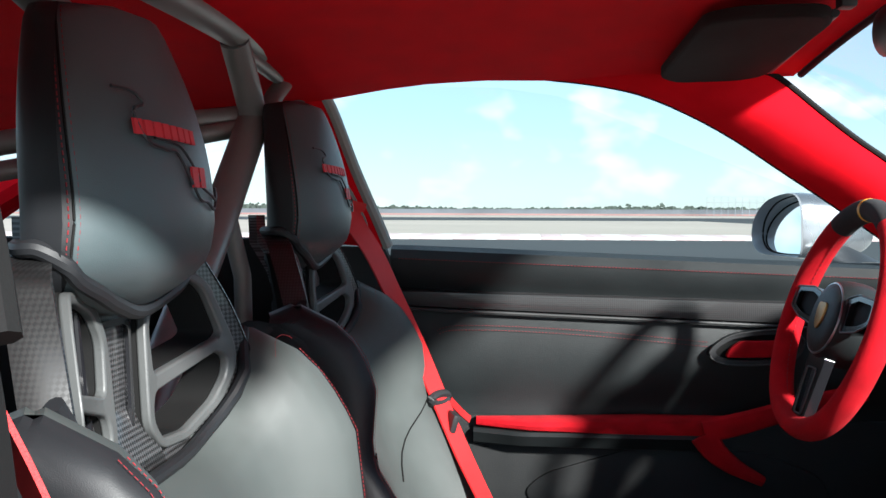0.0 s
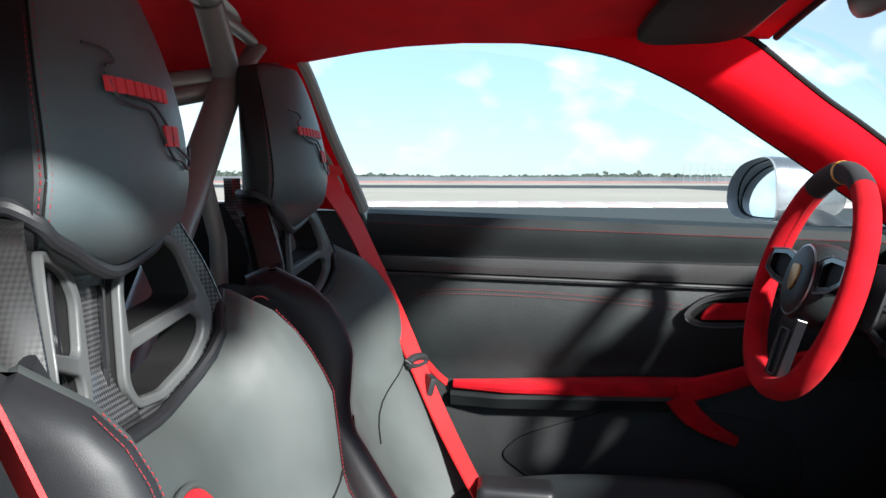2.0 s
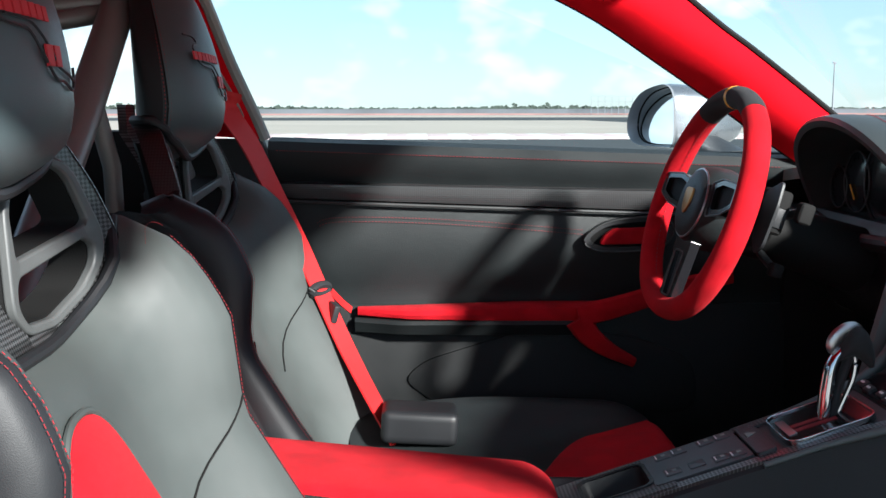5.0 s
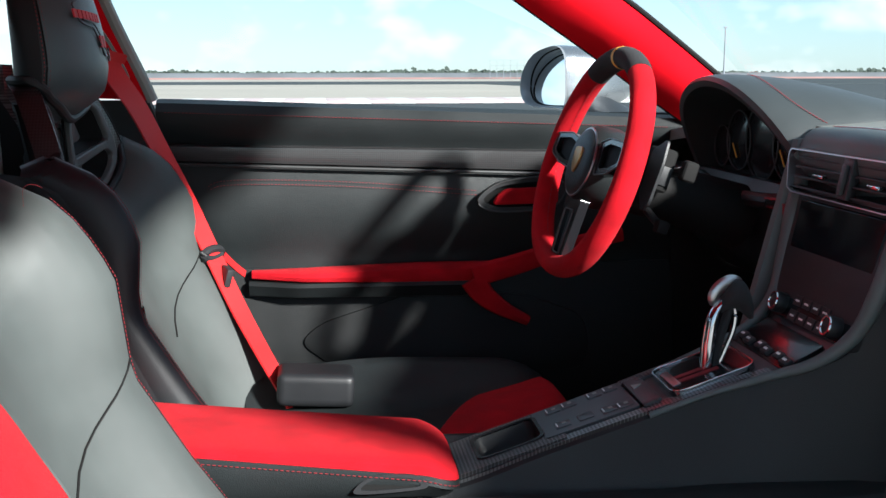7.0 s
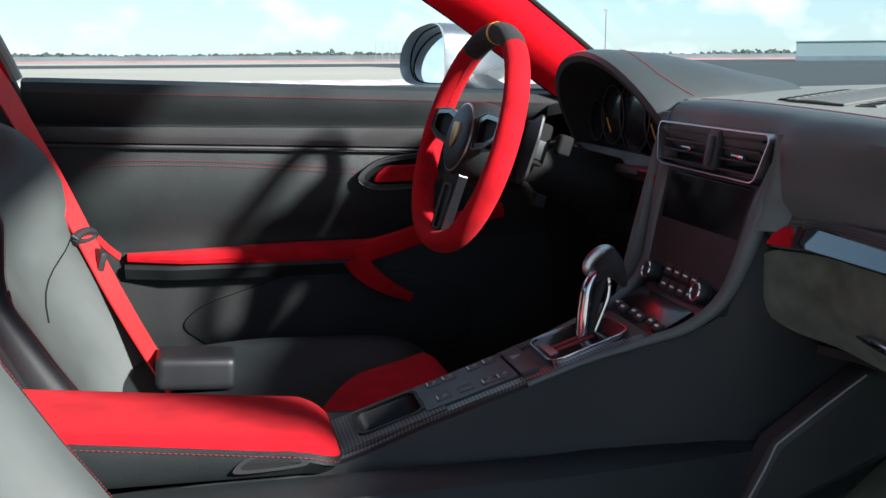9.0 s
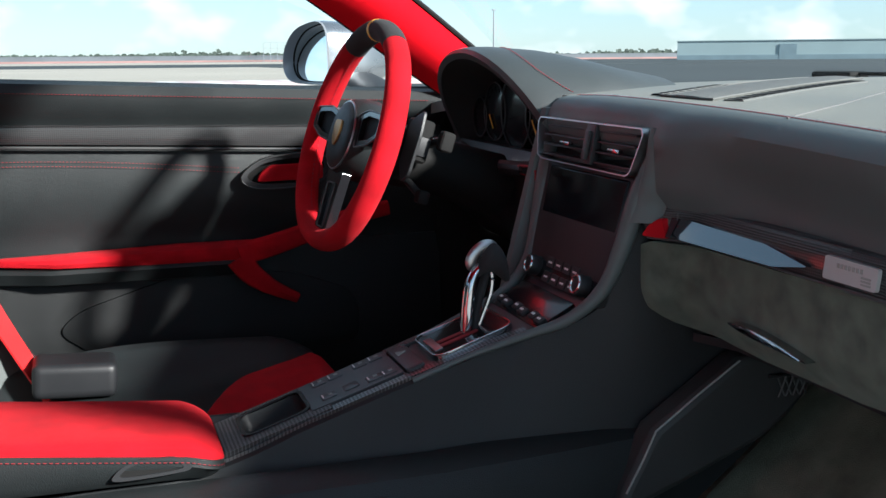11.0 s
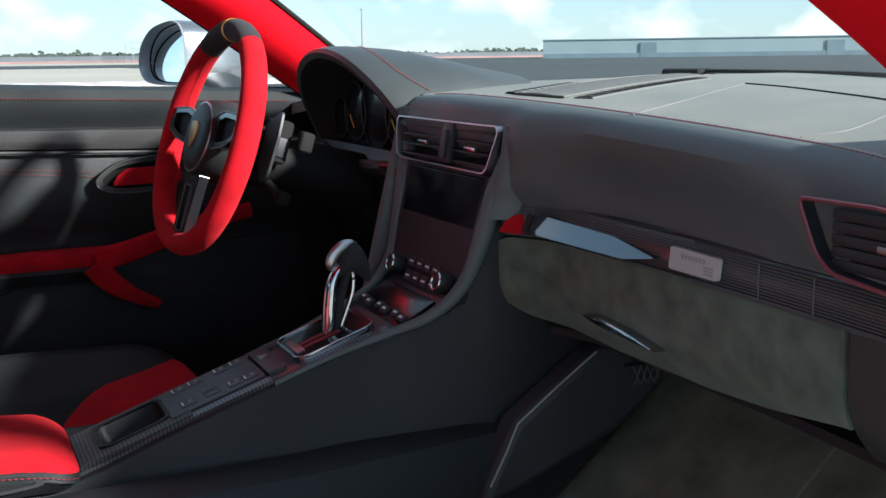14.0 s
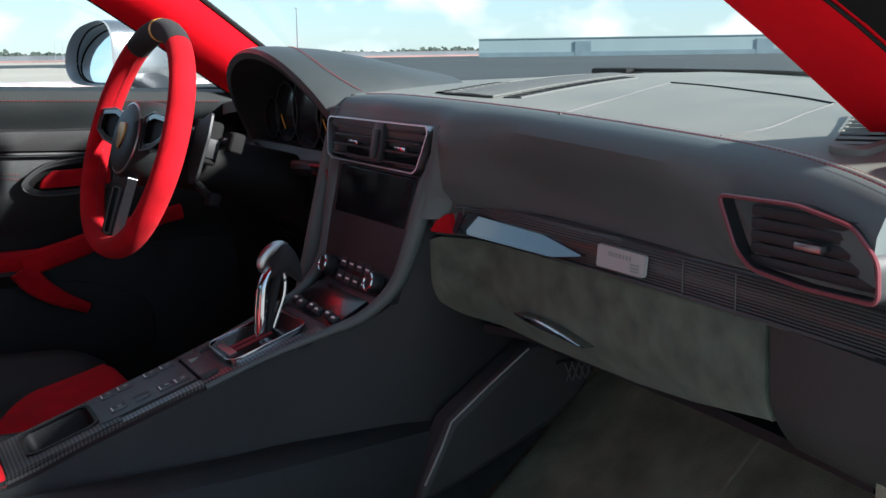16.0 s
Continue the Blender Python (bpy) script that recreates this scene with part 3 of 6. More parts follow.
ws = []
for k in range(13):
    y = -0.66 + 1.32 * k / 12
    u = y / 0.66
    top = Vector((0.008 + 0.035 * (1 - u * u), y * 0.89, roof_z(0, y * 0.89) + 0.004))
    bot = Vector((0.76 - 0.32 * u * u, y * 1.02, 0.885 - 0.02 * u * u))
    ws.append([top.lerp(bot, j / 8) + Vector((0, 0, 0.03 * math.sin(math.pi * j / 8))) for j in range(9)])
glass_sheet("window_1", ws, "clear raked windscreen glass")
glass_sheet("window_2", [[(x, 0.725 - 0.115 * t, lerp_table([(-0.70, 0.88), (0.25, 0.86)], x) + t * 0.30) for t in [j / 5 * min(1, (0.42 - x) * 1.2) for j in range(6)]] for x in [-0.78 + k * 0.1 for k in range(11)]], "clear driver door glass")


# ---- driver door ----
def door():
    e = thing("door_1", "black leather driver door with red armrest and stitching", "door", kind="structure")
    prof = [(0.748, 0.900), (0.735, 0.906), (0.716, 0.900), (0.706, 0.885), (0.708, 0.862), (0.722, 0.843), (0.730, 0.829)]

    def sill_z(x):
        return -0.030 * max(0, (x + 0.66) / 0.85) - 0.0

    rows = []
    for i in range(30):
        x = -0.675 + i * 0.95 / 29
        rows.append([(x, y, z + sill_z(x) * (1 - 0.0)) for y, z in prof])
    part("upper_panel", slabbed(rows, (0, 0.05, 0)), LEATHER_DOOR, e)
    line = [(x, 0.7035, 0.884 + sill_z(x)) for x in [-0.66 + k * 0.02 for k in range(46)]]
    part("stitching", stitches_bm(line, r=0.0005), RED_THREAD, e, "red stitching")
    # carbon strip, tapering open towards the front
    strip_rows = []
    for i in range(30):
        x = -0.665 + i * 0.93 / 29
        t = i / 29
        zt, zb = 0.829 - 0.022 * t, 0.797 - 0.034 * t
        strip_rows.append([(x, 0.722, zt), (x, 0.714, zt - 0.004), (x, 0.713, (zt + zb) / 2), (x, 0.716, zb + 0.003), (x, 0.726, zb)])
    part("carbon_strip", slabbed(strip_rows, (0, 0.03, 0)), CARBON_DOOR, e, "lacquered carbon fibre trim strip")
    part("strip_lip", tube_bm([(r[4][0], 0.717, r[4][2] - 0.003) for r in strip_rows], 0.003, 8), FRAME_GREY, e, "thin grey trim lip")
    # middle panel, gently bulging
    rows = []
    for i in range(40):
        x = -0.665 + i * 0.93 / 39
        t = i / 39
        zb = 0.797 - 0.034 * t
        col = []
        for j in range(15):
            s = j / 14
            z = zb + (0.60 - zb) * s
            col.append((x, 0.732 - 0.012 * math.sin(math.pi * min(1, s * 1.15)) + 0.012 * s, z))
        rows.append(col)
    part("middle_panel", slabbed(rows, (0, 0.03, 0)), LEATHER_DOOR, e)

    def stitch_at(dz):
        pts = [(-0.60, 0.7285, 0.742 + dz), (-0.585, 0.7255, 0.757 + dz), (-0.55, 0.7235, 0.763 + dz), (-0.45, 0.7225, 0.7625 + dz), (-0.3, 0.7215, 0.755 + dz), (-0.11, 0.7215, 0.739 + dz)]
        return spline(pts, 8)
    part("stitching", join_bm(stitches_bm(stitch_at(0.0), r=0.0005), stitches_bm(stitch_at(-0.008), r=0.0005)), RED_THREAD, e, "double row of red stitching")
    # armrest
    top = []
    for i in range(25):
        t = i / 24
        x = -0.52 + 0.44 * t
        h = 0.016 + 0.020 * min(1, t * 1.5)
        zc = 0.592 + 0.0 * t
        d = 0.052 * min(1, 0.35 + t * 3)
        ring = []
        for k in range(12):
            a = 2 * math.pi * k / 12
            c, s = math.cos(a), math.sin(a)
            ring.append((x, 0.735 - d * 0.5 + d * 0.62 * (abs(c) ** 0.7) * (1 if c > 0 else -1), zc + h * 0.5 * (abs(s) ** 0.7) * (1 if s > 0 else -1)))
        top.append(ring)
    part("armrest", loft(top), RED_SUEDE, e, "red suede armrest pad")
    under = []
    for i in range(25):
        t = i / 24
        x = -0.525 + 0.42 * t
        d = 0.056 * min(1, 0.4 + t * 3)
        z1, z0 = 0.581, 0.552 - 0.004 * t
        under.append([(x, 0.76, z1), (x, 0.735 - d, z1), (x, 0.730 - d, z1 - 0.006), (x, 0.734 - d * 0.8, z0 + 0.004), (x, 0.74 - d * 0.6, z0), (x, 0.76, z0)])
    part("armrest_base", loft(under), LEATHER_DOOR, e)
    # pull strap that forks to the front
    def band(pts, w0, w1, name, thick=0.012):
        c = spline(pts, 7)
        rings = []
        for k, p in enumerate(c):
            t = k / (len(c) - 1)
            dr = (c[min(k + 1, len(c) - 1)] - c[max(k - 1, 0)]).normalized()
            n = Vector((-dr.z, 0, dr.x))
            w = (w0 + (w1 - w0) * t) / 2
            rings.append([p + n * w + Vector((0, thick * 0.6, 0)), p + n * w * 0.8 + Vector((0, -thick * 0.3, 0)), p + Vector((0, -thick * 0.6, 0)), p - n * w * 0.8 + Vector((0, -thick * 0.3, 0)), p - n * w + Vector((0, thick * 0.6, 0))])
        part(name, loft(rings), RED_SUEDE, e, "red suede door pull")
    band([(-0.125, 0.668, 0.590), (-0.06, 0.666, 0.606), (0.01, 0.672, 0.626), (0.08, 0.685, 0.644), (0.16, 0.71, 0.655)], 0.042, 0.030, "door_pull")
    band([(-0.125, 0.666, 0.586), (-0.105, 0.666, 0.555), (-0.07, 0.670, 0.528), (-0.02, 0.69, 0.500)], 0.050, 0.020, "door_pull")
    # lower panel and pocket, in the door leather darkened for shade
    rows = []
    for i in range(24):
        x = -0.665 + i * 0.93 / 23
        rows.append([(x, 0.738, 0.60), (x, 0.728, 0.55), (x, 0.722, 0.48), (x, 0.715, 0.42), (x, 0.72, 0.34), (x, 0.73, 0.26)])
    part("lower_panel", slabbed(rows, (0, 0.04, 0)), DOOR_SHADED, e)
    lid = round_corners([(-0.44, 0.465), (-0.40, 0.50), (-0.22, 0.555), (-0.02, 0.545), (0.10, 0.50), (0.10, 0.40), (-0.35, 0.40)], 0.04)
    part("pocket_lid", plate_bm(lid, lambda a, b, d: Vector((a, lerp_table([(0.34, 0.72), (0.42, 0.715), (0.48, 0.722), (0.55, 0.728), (0.60, 0.738)], b) - 0.005 + d, b)), 0.02, rim=0.003), DOOR_SHADED, e)
    # inner release with red pull
    rec = smooth_poly([(-0.112, 0.722), (-0.085, 0.748), (-0.045, 0.760), (0.02, 0.764), (0.05, 0.745), (0.03, 0.712), (-0.03, 0.702), (-0.09, 0.704)])
    inn = [(-0.035 + (x + 0.035) * 0.86, 0.733 + (z - 0.733) * 0.72) for x, z in rec]
    pl = lambda a, b, d: Vector((a, 0.704 + d, b))
    part("release_bezel", ring_plate_bm(rec, inn, pl, 0.03), PLASTIC, e, "black plastic release surround")
    part("bezel_line", tube_bm([pl(a, b, -0.0015) for a, b in rec], 0.0018, 6, closed=True), FRAME_GREY, e)
    part("release_cup", plate_bm(inn, lambda a, b, d: pl(a, b, d + 0.012), 0.01), RUBBER, e)
    han = round_corners([(-0.078, 0.731), (-0.06, 0.744), (0.035, 0.746), (0.035, 0.717), (-0.085, 0.715)], 0.006)
    part("release_handle", plate_bm(han, lambda a, b, d: pl(a, b, d - 0.006), 0.012, rim=0.003), RED_SUEDE, e, "red inner door release")
    part("door_skin", box_bm((1.02, 0.04, 0.62), (-0.17, 0.84, 0.56), bevel=0.015), SILVER, e, "silver painted outer door skin")
    part("outer_sill", box_bm((0.98, 0.05, 0.03), (-0.19, 0.79, 0.862), bevel=0.008), RUBBER, e)
    return e


door()


# ---- door mirror ----
def door_mirror():
    e = thing("door_mirror", "silver painted door mirror on the driver door", "mirror", at=(0.140, 1.12, 0.942))
    e.rotation_euler = (0, 0, radians(15))
    outl = smooth_poly([(-0.103, -0.060), (-0.108, 0.0), (-0.100, 0.046), (-0.072, 0.066), (-0.02, 0.066), (0.05, 0.051), (0.100, 0.016), (0.114, -0.025), (0.095, -0.054), (0.05, -0.065), (-0.05, -0.066)])
    rings = []
    for k in range(17):
        t = k / 16
        s = math.sqrt(max(0.0, 1 - max(0, (t - 0.06) / 0.94) ** 2.4))
        s = max(s, 0.04) * (0.985 if k == 0 else 1.0)
        rings.append([(-0.050 + 0.200 * t, u * s - 0.012 * t, v * s - 0.006 * t) for u, v in outl])
    mouth = [[(-0.050 + d, u * q, v * q) for u, v in outl] for d, q in ((0.0, 0.985), (-0.003, 0.965), (0.0, 0.945), (0.020, 0.925), (0.040, 0.900))]
    bm = bmesh.new()
    vs = grid(bm, rings, close_v=True)
    bm.faces.new(vs[-1][::-1])
    part("housing", bm, SILVER, e)
    bm = bmesh.new()
    grid(bm, mouth, close_v=True)
    part("mouth", bm, MIRROR_BEZEL, e, "satin silver inner wall of the housing")
    part("inner_rim", tube_bm([(-0.028, u * 0.92, v * 0.92) for u, v in outl], 0.0022, 6, closed=True), RUBBER, e, "dark joint inside the housing")
    bm = bmesh.new()
    bm.faces.new([bm.verts.new((-0.014 + 0.10 * v - 0.06 * u, u * 0.91, v * 0.91)) for u, v in outl])
    part("mirror_glass", bm, MIRROR, e, "mirror glass", flat=True)
    part("foot", loft([[(0.02 + 0.05 * math.cos(a), -0.10 - 0.13 * t, -0.055 - 0.03 * t + 0.018 * math.sin(a)) for a in [2 * math.pi * q / 14 for q in range(14)]] for t in [0, 0.33, 0.66, 1]]), PLASTIC, e, "black mirror foot")


door_mirror()


# ---- seats ----
X_MID = [(0.30, -0.50), (0.50, -0.598), (0.77, -0.712), (0.90, -0.766)]
X_WING = [(0.30, -0.36), (0.40, -0.43), (0.51, -0.50), (0.56, -0.535), (0.65, -0.590), (0.75, -0.602), (0.80, -0.632), (0.835, -0.668), (0.87, -0.70)]


def seat():
    e = thing("bucket_seat", "black leather bucket seat with carbon shell and red centre", "seat", group="front seats")

    # back cushion: centre, wings, rolled edges
    offs = [0.0, 0.03, 0.06, 0.09, 0.115, 0.135, 0.155, 0.172, 0.187, 0.20, 0.212, 0.224, 0.236, 0.247, 0.256, 0.261, 0.262, 0.258]
    lift = [0.0, 0.0, 0.0, 0.01, 0.04, 0.10, 0.22, 0.38, 0.56, 0.73, 0.87, 0.96, 1.0, 0.97, 0.86, 0.66, 0.40, 0.10]
    top_z = [(0, 0.748), (0.06, 0.748), (0.10, 0.751), (0.13, 0.759), (0.155, 0.773), (0.175, 0.791), (0.19, 0.812), (0.201, 0.834), (0.210, 0.846), (0.225, 0.851), (0.245, 0.846), (0.262, 0.828)]

    def surf(o, f, z):
        xm, xw = lerp_table(X_MID, z), lerp_table(X_WING, z)
        return xm + (xw - xm) * f

    rows = []
    nv = 26
    for side in (-1, 1):
        seq = list(zip(offs, lift))
        if side < 0:
            seq = seq[::-1]
        else:
            seq = seq[1:]
        for o, f in seq:
            zt = lerp_table(top_z, o)
            col = []
            for j in range(nv):
                v = j / (nv - 1)
                z = 0.33 + (zt - 0.33) * v
                drop = max(0, (z - (zt - 0.028)) / 0.028)
                x = surf(o, f, z) - 0.026 * drop ** 2
                col.append((x, o * side, z))
            col.append((col[-1][0] - 0.028, o * side, zt - 0.012))
            if side < 0:
                col = [(x - 0.022 * f * max(0.0, min(1.0, (0.80 - z) / 0.12)), y, z) for x, y, z in col]
            rows.append(col)
    cut = 6
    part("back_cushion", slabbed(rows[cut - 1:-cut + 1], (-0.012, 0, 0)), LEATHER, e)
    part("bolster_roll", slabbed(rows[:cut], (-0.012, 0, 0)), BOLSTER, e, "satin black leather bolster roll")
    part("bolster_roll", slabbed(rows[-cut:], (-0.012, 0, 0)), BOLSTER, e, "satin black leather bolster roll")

    # red centre panel and its border
    pan = []
    for i in range(17):
        u = -1 + 2 * i / 16
        o = 0.094 * u
        zt = 0.708 - 0.085 * abs(u) ** 2.4
        col = []
        for j in range(14):
            z = 0.34 + (zt - 0.34) * j / 13
            col.append((lerp_table(X_MID, z) + 0.006 + 0.010 * (1 - u * u) - 0.008 * max(0, (j - 11) / 2), o, z))
        pan.append(col)
    part("centre_panel", slabbed(pan, (-0.014, 0, 0)), RED_SUEDE, e, "red suede centre panel")
    edge = [pan[0][k] for k in range(0, 14)] + [pan[i][13] for i in range(1, 17)] + [pan[16][k] for k in range(12, -1, -1)]
    part("panel_piping", tube_bm([(x - 0.004, y * 1.02, z + 0.003) for x, y, z in edge], 0.0035, 8), LEATHER, e)

    # seams and stitches
    for side in (-1, 1):
        seam = []
        for k in range(24):
            z = 0.36 + 0.468 * k / 23
            seam.append((surf(0, 1.0, z) + 0.0015 - (0.022 * max(0.0, min(1.0, (0.80 - z) / 0.12)) if side < 0 else 0.0), 0.237 * side, z))
        part("edge_stitching", stitches_bm(seam, 0.0026, 0.0018, r=0.0004), RED_THREAD, e, "red edge stitching")
        if side < 0:
            part("edge_stitching", stitches_bm([(x - 0.0015, y - 0.009, z) for x, y, z in seam], 0.0032, 0.0012, r=0.0003), RED_THREAD, e, "red twin stitching")
        crest = [(surf(o, f, lerp_table(top_z, o) - 0.010) + 0.001, o * side, lerp_table(top_z, o) - 0.008) for o, f in zip(offs[9:14], lift[9:14])]
        if side > 0:
            part("edge_stitching", stitches_bm(spline(crest, 4), 0.0026, 0.0014, r=0.0003), RED_THREAD, e, "red stitching over the shoulder")
        cross = [(surf(o, f, 0.668 - 0.80 * (0.24 - o)) + (0.0018 if side > 0 else 0.0018 - 0.022 * f), o * side, 0.668 - 0.80 * (0.24 - o)) for o, f in zip(offs[3:13], lift[3:13])]
        part("cross_seam", tube_bm(cross, 0.0012, 6), RUBBER, e, "dark seam across the side bolster")

    # carbon shell behind
    halfw = [(0.26, 0.25), (0.6, 0.268), (0.80, 0.262), (0.86, 0.225), (0.92, 0.120), (1.0, 0.105), (1.08, 0.090), (1.125, 0.06)]
    shell = []
    for j in range(22):
        z = 0.28 + (1.122 - 0.28) * j / 21
        hw = lerp_table(halfw, z)
        xm = -0.50 - (z - 0.30) * 0.40 - 0.055 if z < 0.9 else -0.815 - 0.05 * (z - 0.9)
        wrap = 0.045 if z < 0.85 else 0.045 - 0.035 * min(1, (z - 0.85) / 0.05)
        col = []
        for i in range(19):
            u = -1 + 2 * i / 18
            col.append((xm + wrap * abs(u) ** 5, hw * u, z))
        shell.append(col)
    part("shell", slabbed(shell[:13], (-0.012, 0, 0)), CARBON, e, "glossy carbon fibre shell")
    part("shell_spine", slabbed([r[7:12] for r in shell[11:18]], (-0.012, 0, 0)), CARBON, e, "narrow carbon spine of the shell")

    # carbon panel under the headrest with two pierced grey frames
    def panel(o, z, d=0.0):
        return Vector((-0.757 + 0.046 * (max(0.0, abs(o) - 0.055) / 0.135) ** 2 - (z - 0.83) * 0.08 - d, o, z))

    def slot(pts, depth, mat, name, lift_by=0.0, label=""):
        part(name, plate_bm(pts, lambda a, b, d: panel(a, b, d - lift_by), depth), mat, e, label)

    def pierced(outline, holes, front, depth, step=0.0):
        """A plate on the panel's curve with openings through it; front is its height over the panel."""
        bm = bmesh.new()
        edges = []
        for pts in [outline] + holes:
            vs = [bm.verts.new((a, b, 0)) for a, b in pts]
            edges += [bm.edges.new((vs[i], vs[(i + 1) % len(vs)])) for i in range(len(vs))]
        bmesh.ops.triangle_fill(bm, use_beauty=True, use_dissolve=False, edges=edges)
        if step:
            for k in range(-20, 21):
                bmesh.ops.bisect_plane(bm, geom=bm.verts[:] + bm.edges[:] + bm.faces[:], plane_co=(k * step, 0, 0), plane_no=(1, 0, 0))
        geo = bmesh.ops.extrude_face_region(bm, geom=list(bm.faces))
        for v in geo["geom"]:
            if isinstance(v, bmesh.types.BMVert):
                v.co.z = depth
        for v in bm.verts:
            v.co = panel(v.co.x, v.co.y, v.co.z - front)
        return bm

    def flip(pts, side):
        return [(q * side, z) for q, z in pts]
    FRAME = [(0.040, 0.872), (0.057, 0.896), (0.097, 0.909), (0.136, 0.911), (0.153, 0.898), (0.176, 0.842), (0.176, 0.817), (0.156, 0.786), (0.110, 0.761), (0.062, 0.761), (0.034, 0.785), (0.036, 0.820)]
    UPPER = [(0.049, 0.868), (0.064, 0.889), (0.097, 0.900), (0.132, 0.903), (0.146, 0.892), (0.162, 0.852), (0.154, 0.846), (0.052, 0.826)]
    LOWER = [(0.050, 0.811), (0.156, 0.835), (0.166, 0.828), (0.164, 0.812), (0.146, 0.790), (0.106, 0.770), (0.062, 0.771), (0.045, 0.790)]
    # carbon panel, pierced by the belt slot and the two side frames
    slot_o = round_corners([(-0.034, 0.880), (0.034, 0.880), (0.022, 0.764), (-0.022, 0.764)], 0.012)
    slot_i = round_corners([(-0.028, 0.874), (0.028, 0.874), (0.017, 0.769), (-0.017, 0.769)], 0.010)
    side_edge = [(0.120, 0.935), (0.158, 0.925), (0.172, 0.908), (0.188, 0.878), (0.200, 0.845), (0.204, 0.828), (0.196, 0.800), (0.165, 0.768), (0.125, 0.748), (0.06, 0.735)]
    sheet = side_edge + [(-q, z) for q, z in side_edge[::-1]]
    holes = [round_corners(flip([(0.105 + (q - 0.105) * 0.9, 0.836 + (z - 0.836) * 0.9) for q, z in FRAME], s), 0.014) for s in (-1, 1)]
    part("carbon_panel", pierced(sheet, [slot_i] + holes, 0.0, 0.005, 0.012), CARBON, e, "lacquered carbon fibre panel")
    part("slot_frame", ring_plate_bm(slot_o, slot_i, lambda a, b, d: panel(a, b, d - 0.003), 0.006), GLOSS, e, "glossy rim of the belt slot")
    slot_in = [(a * 0.8, 0.822 + (b - 0.822) * 0.86) for a, b in slot_i]
    part("slot_wall", loft([[panel(a, b, 0.002) for a, b in slot_i], [panel(a, b, 0.020) for a, b in slot_in], [panel(a * 0.9, b, 0.034) for a, b in slot_in]]), CARBON, e, "carbon lined belt slot")
    for side in (-1, 1):
        lip = spline([(*panel(q * side, z, 0.0), ) for q, z in side_edge[:7]], 4)
        part("shell_flange", slabbed([[p + Vector((-0.030 * k / 4, 0.010 * side * math.sin(k / 4 * 1.4), 0)) for k in range(5)] for p in lip], (0.0, -0.003 * side, 0)), CARBON_SIDE, e, "carbon side of the shell")
        fr, up, lo = (round_corners(flip(pts, side), r) for pts, r in ((FRAME, 0.012), (UPPER, 0.009), (LOWER, 0.009)))
        inner = [[(a, b) for a, b in h] for h in (up, lo)]
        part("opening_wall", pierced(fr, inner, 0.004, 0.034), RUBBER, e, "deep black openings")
        part("side_frame", pierced(fr, inner, 0.013, 0.009), SEAT_FRAME, e, "satin grey frame with two openings", bevel=0.0022)
        neck = [(surf(o, f, lerp_table(top_z, o)) - 0.024, o * side, lerp_table(top_z, o) + 0.003) for o, f in zip(offs[:11], lift[:11])]
        part("neck_piping", tube_bm(neck, 0.0065, 10), BOLSTER, e, "black piping along the neckline")

    # headrest cushion
    hz0, hz1 = 0.882, 1.128
    rings = []
    for j in range(24):
        t = j / 23
        z = hz0 + (hz1 - hz0) * t
        w = 0.136 * math.sqrt(1 - 0.93 * (max(0, 0.25 - t) / 0.25) ** 2) * (1 - 0.46 * (max(0, t - 0.45) / 0.55) ** 1.9)
        end = min(1, min(t, 1 - t) / 0.06)
        end = math.sqrt(max(0.02, 1 - (1 - end) ** 2))
        xf = -0.688 - 0.045 * max(0, (t - 0.30) / 0.70) ** 1.8 - 0.012 * max(0, 0.3 - t) / 0.3 - 0.050 * (max(0, 0.20 - t) / 0.20) ** 1.6
        xb = -0.790 - 0.016 * max(0, (t - 0.30) / 0.70) ** 1.8
        xc, hx = (xf + xb) / 2, (xf - xb) / 2
        ring = []
        for k in range(44):
            a = 2 * math.pi * k / 44
            c, s = math.cos(a), math.sin(a)
            px = (abs(c) ** 0.55) * (1 if c > 0 else -1)
            py = (abs(s) ** 0.62) * (1 if s > 0 else -1)
            bulge = 0.030 * (1 - abs(py) ** 2) if c > 0 else 0
            ring.append((xc + (hx * px - (0.030 - bulge) * (c > 0)) * (0.2 + 0.8 * end), w * py * end, z))
        rings.append(ring)
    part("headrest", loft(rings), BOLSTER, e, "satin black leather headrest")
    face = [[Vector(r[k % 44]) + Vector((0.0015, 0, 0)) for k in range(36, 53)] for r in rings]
    part("headrest_face", slabbed(face, (-0.008, 0, 0)), HEADREST, e, "leather headrest face with sky light in its slate colour")
    for side in (-1, 1):
        k0 = 8 if side > 0 else 36
        out = Vector((0.7, 0.7 * side, 0)) * 0.0006

        def along(f):
            line = []
            for r in rings[4:23]:
                p, q, m = Vector(r[k0]), Vector(r[k0 + 1]), Vector(r[k0 - 1])
                line.append((p.lerp(q, f) if f > 0 else p.lerp(m, -f)) + out)
            return spline(line, 3)
        for f in (-0.42, 0.42):
            part("headrest_stitching", stitches_bm(along(f), 0.0030, 0.0024, r=0.0005), RED_THREAD, e, "red twin stitching")
        part("headrest_seam", tube_bm([p - out for p in along(0)], 0.0011, 6), RUBBER, e)
        part("headrest_rod", tube_bm(spline([(-0.762, 0.075 * side, 0.935), (-0.762, 0.070 * side, 0.90), (-0.758, 0.064 * side, 0.84), (-0.752, 0.060 * side, 0.78)], 4), 0.004, 10), GLOSS, e, "black headrest rod")

    path = [(6, 27), (6, 31), (6, 34), (5, 36), (4, 37), (3, 39), (2, 41), (1, 0), (2, 3), (3, 5), (4, 7), (5, 8), (6, 10), (6, 13), (6, 17)]
    roll = [Vector(rings[q][k]) + Vector((-0.004, 0, -0.006)) for q, k in path]
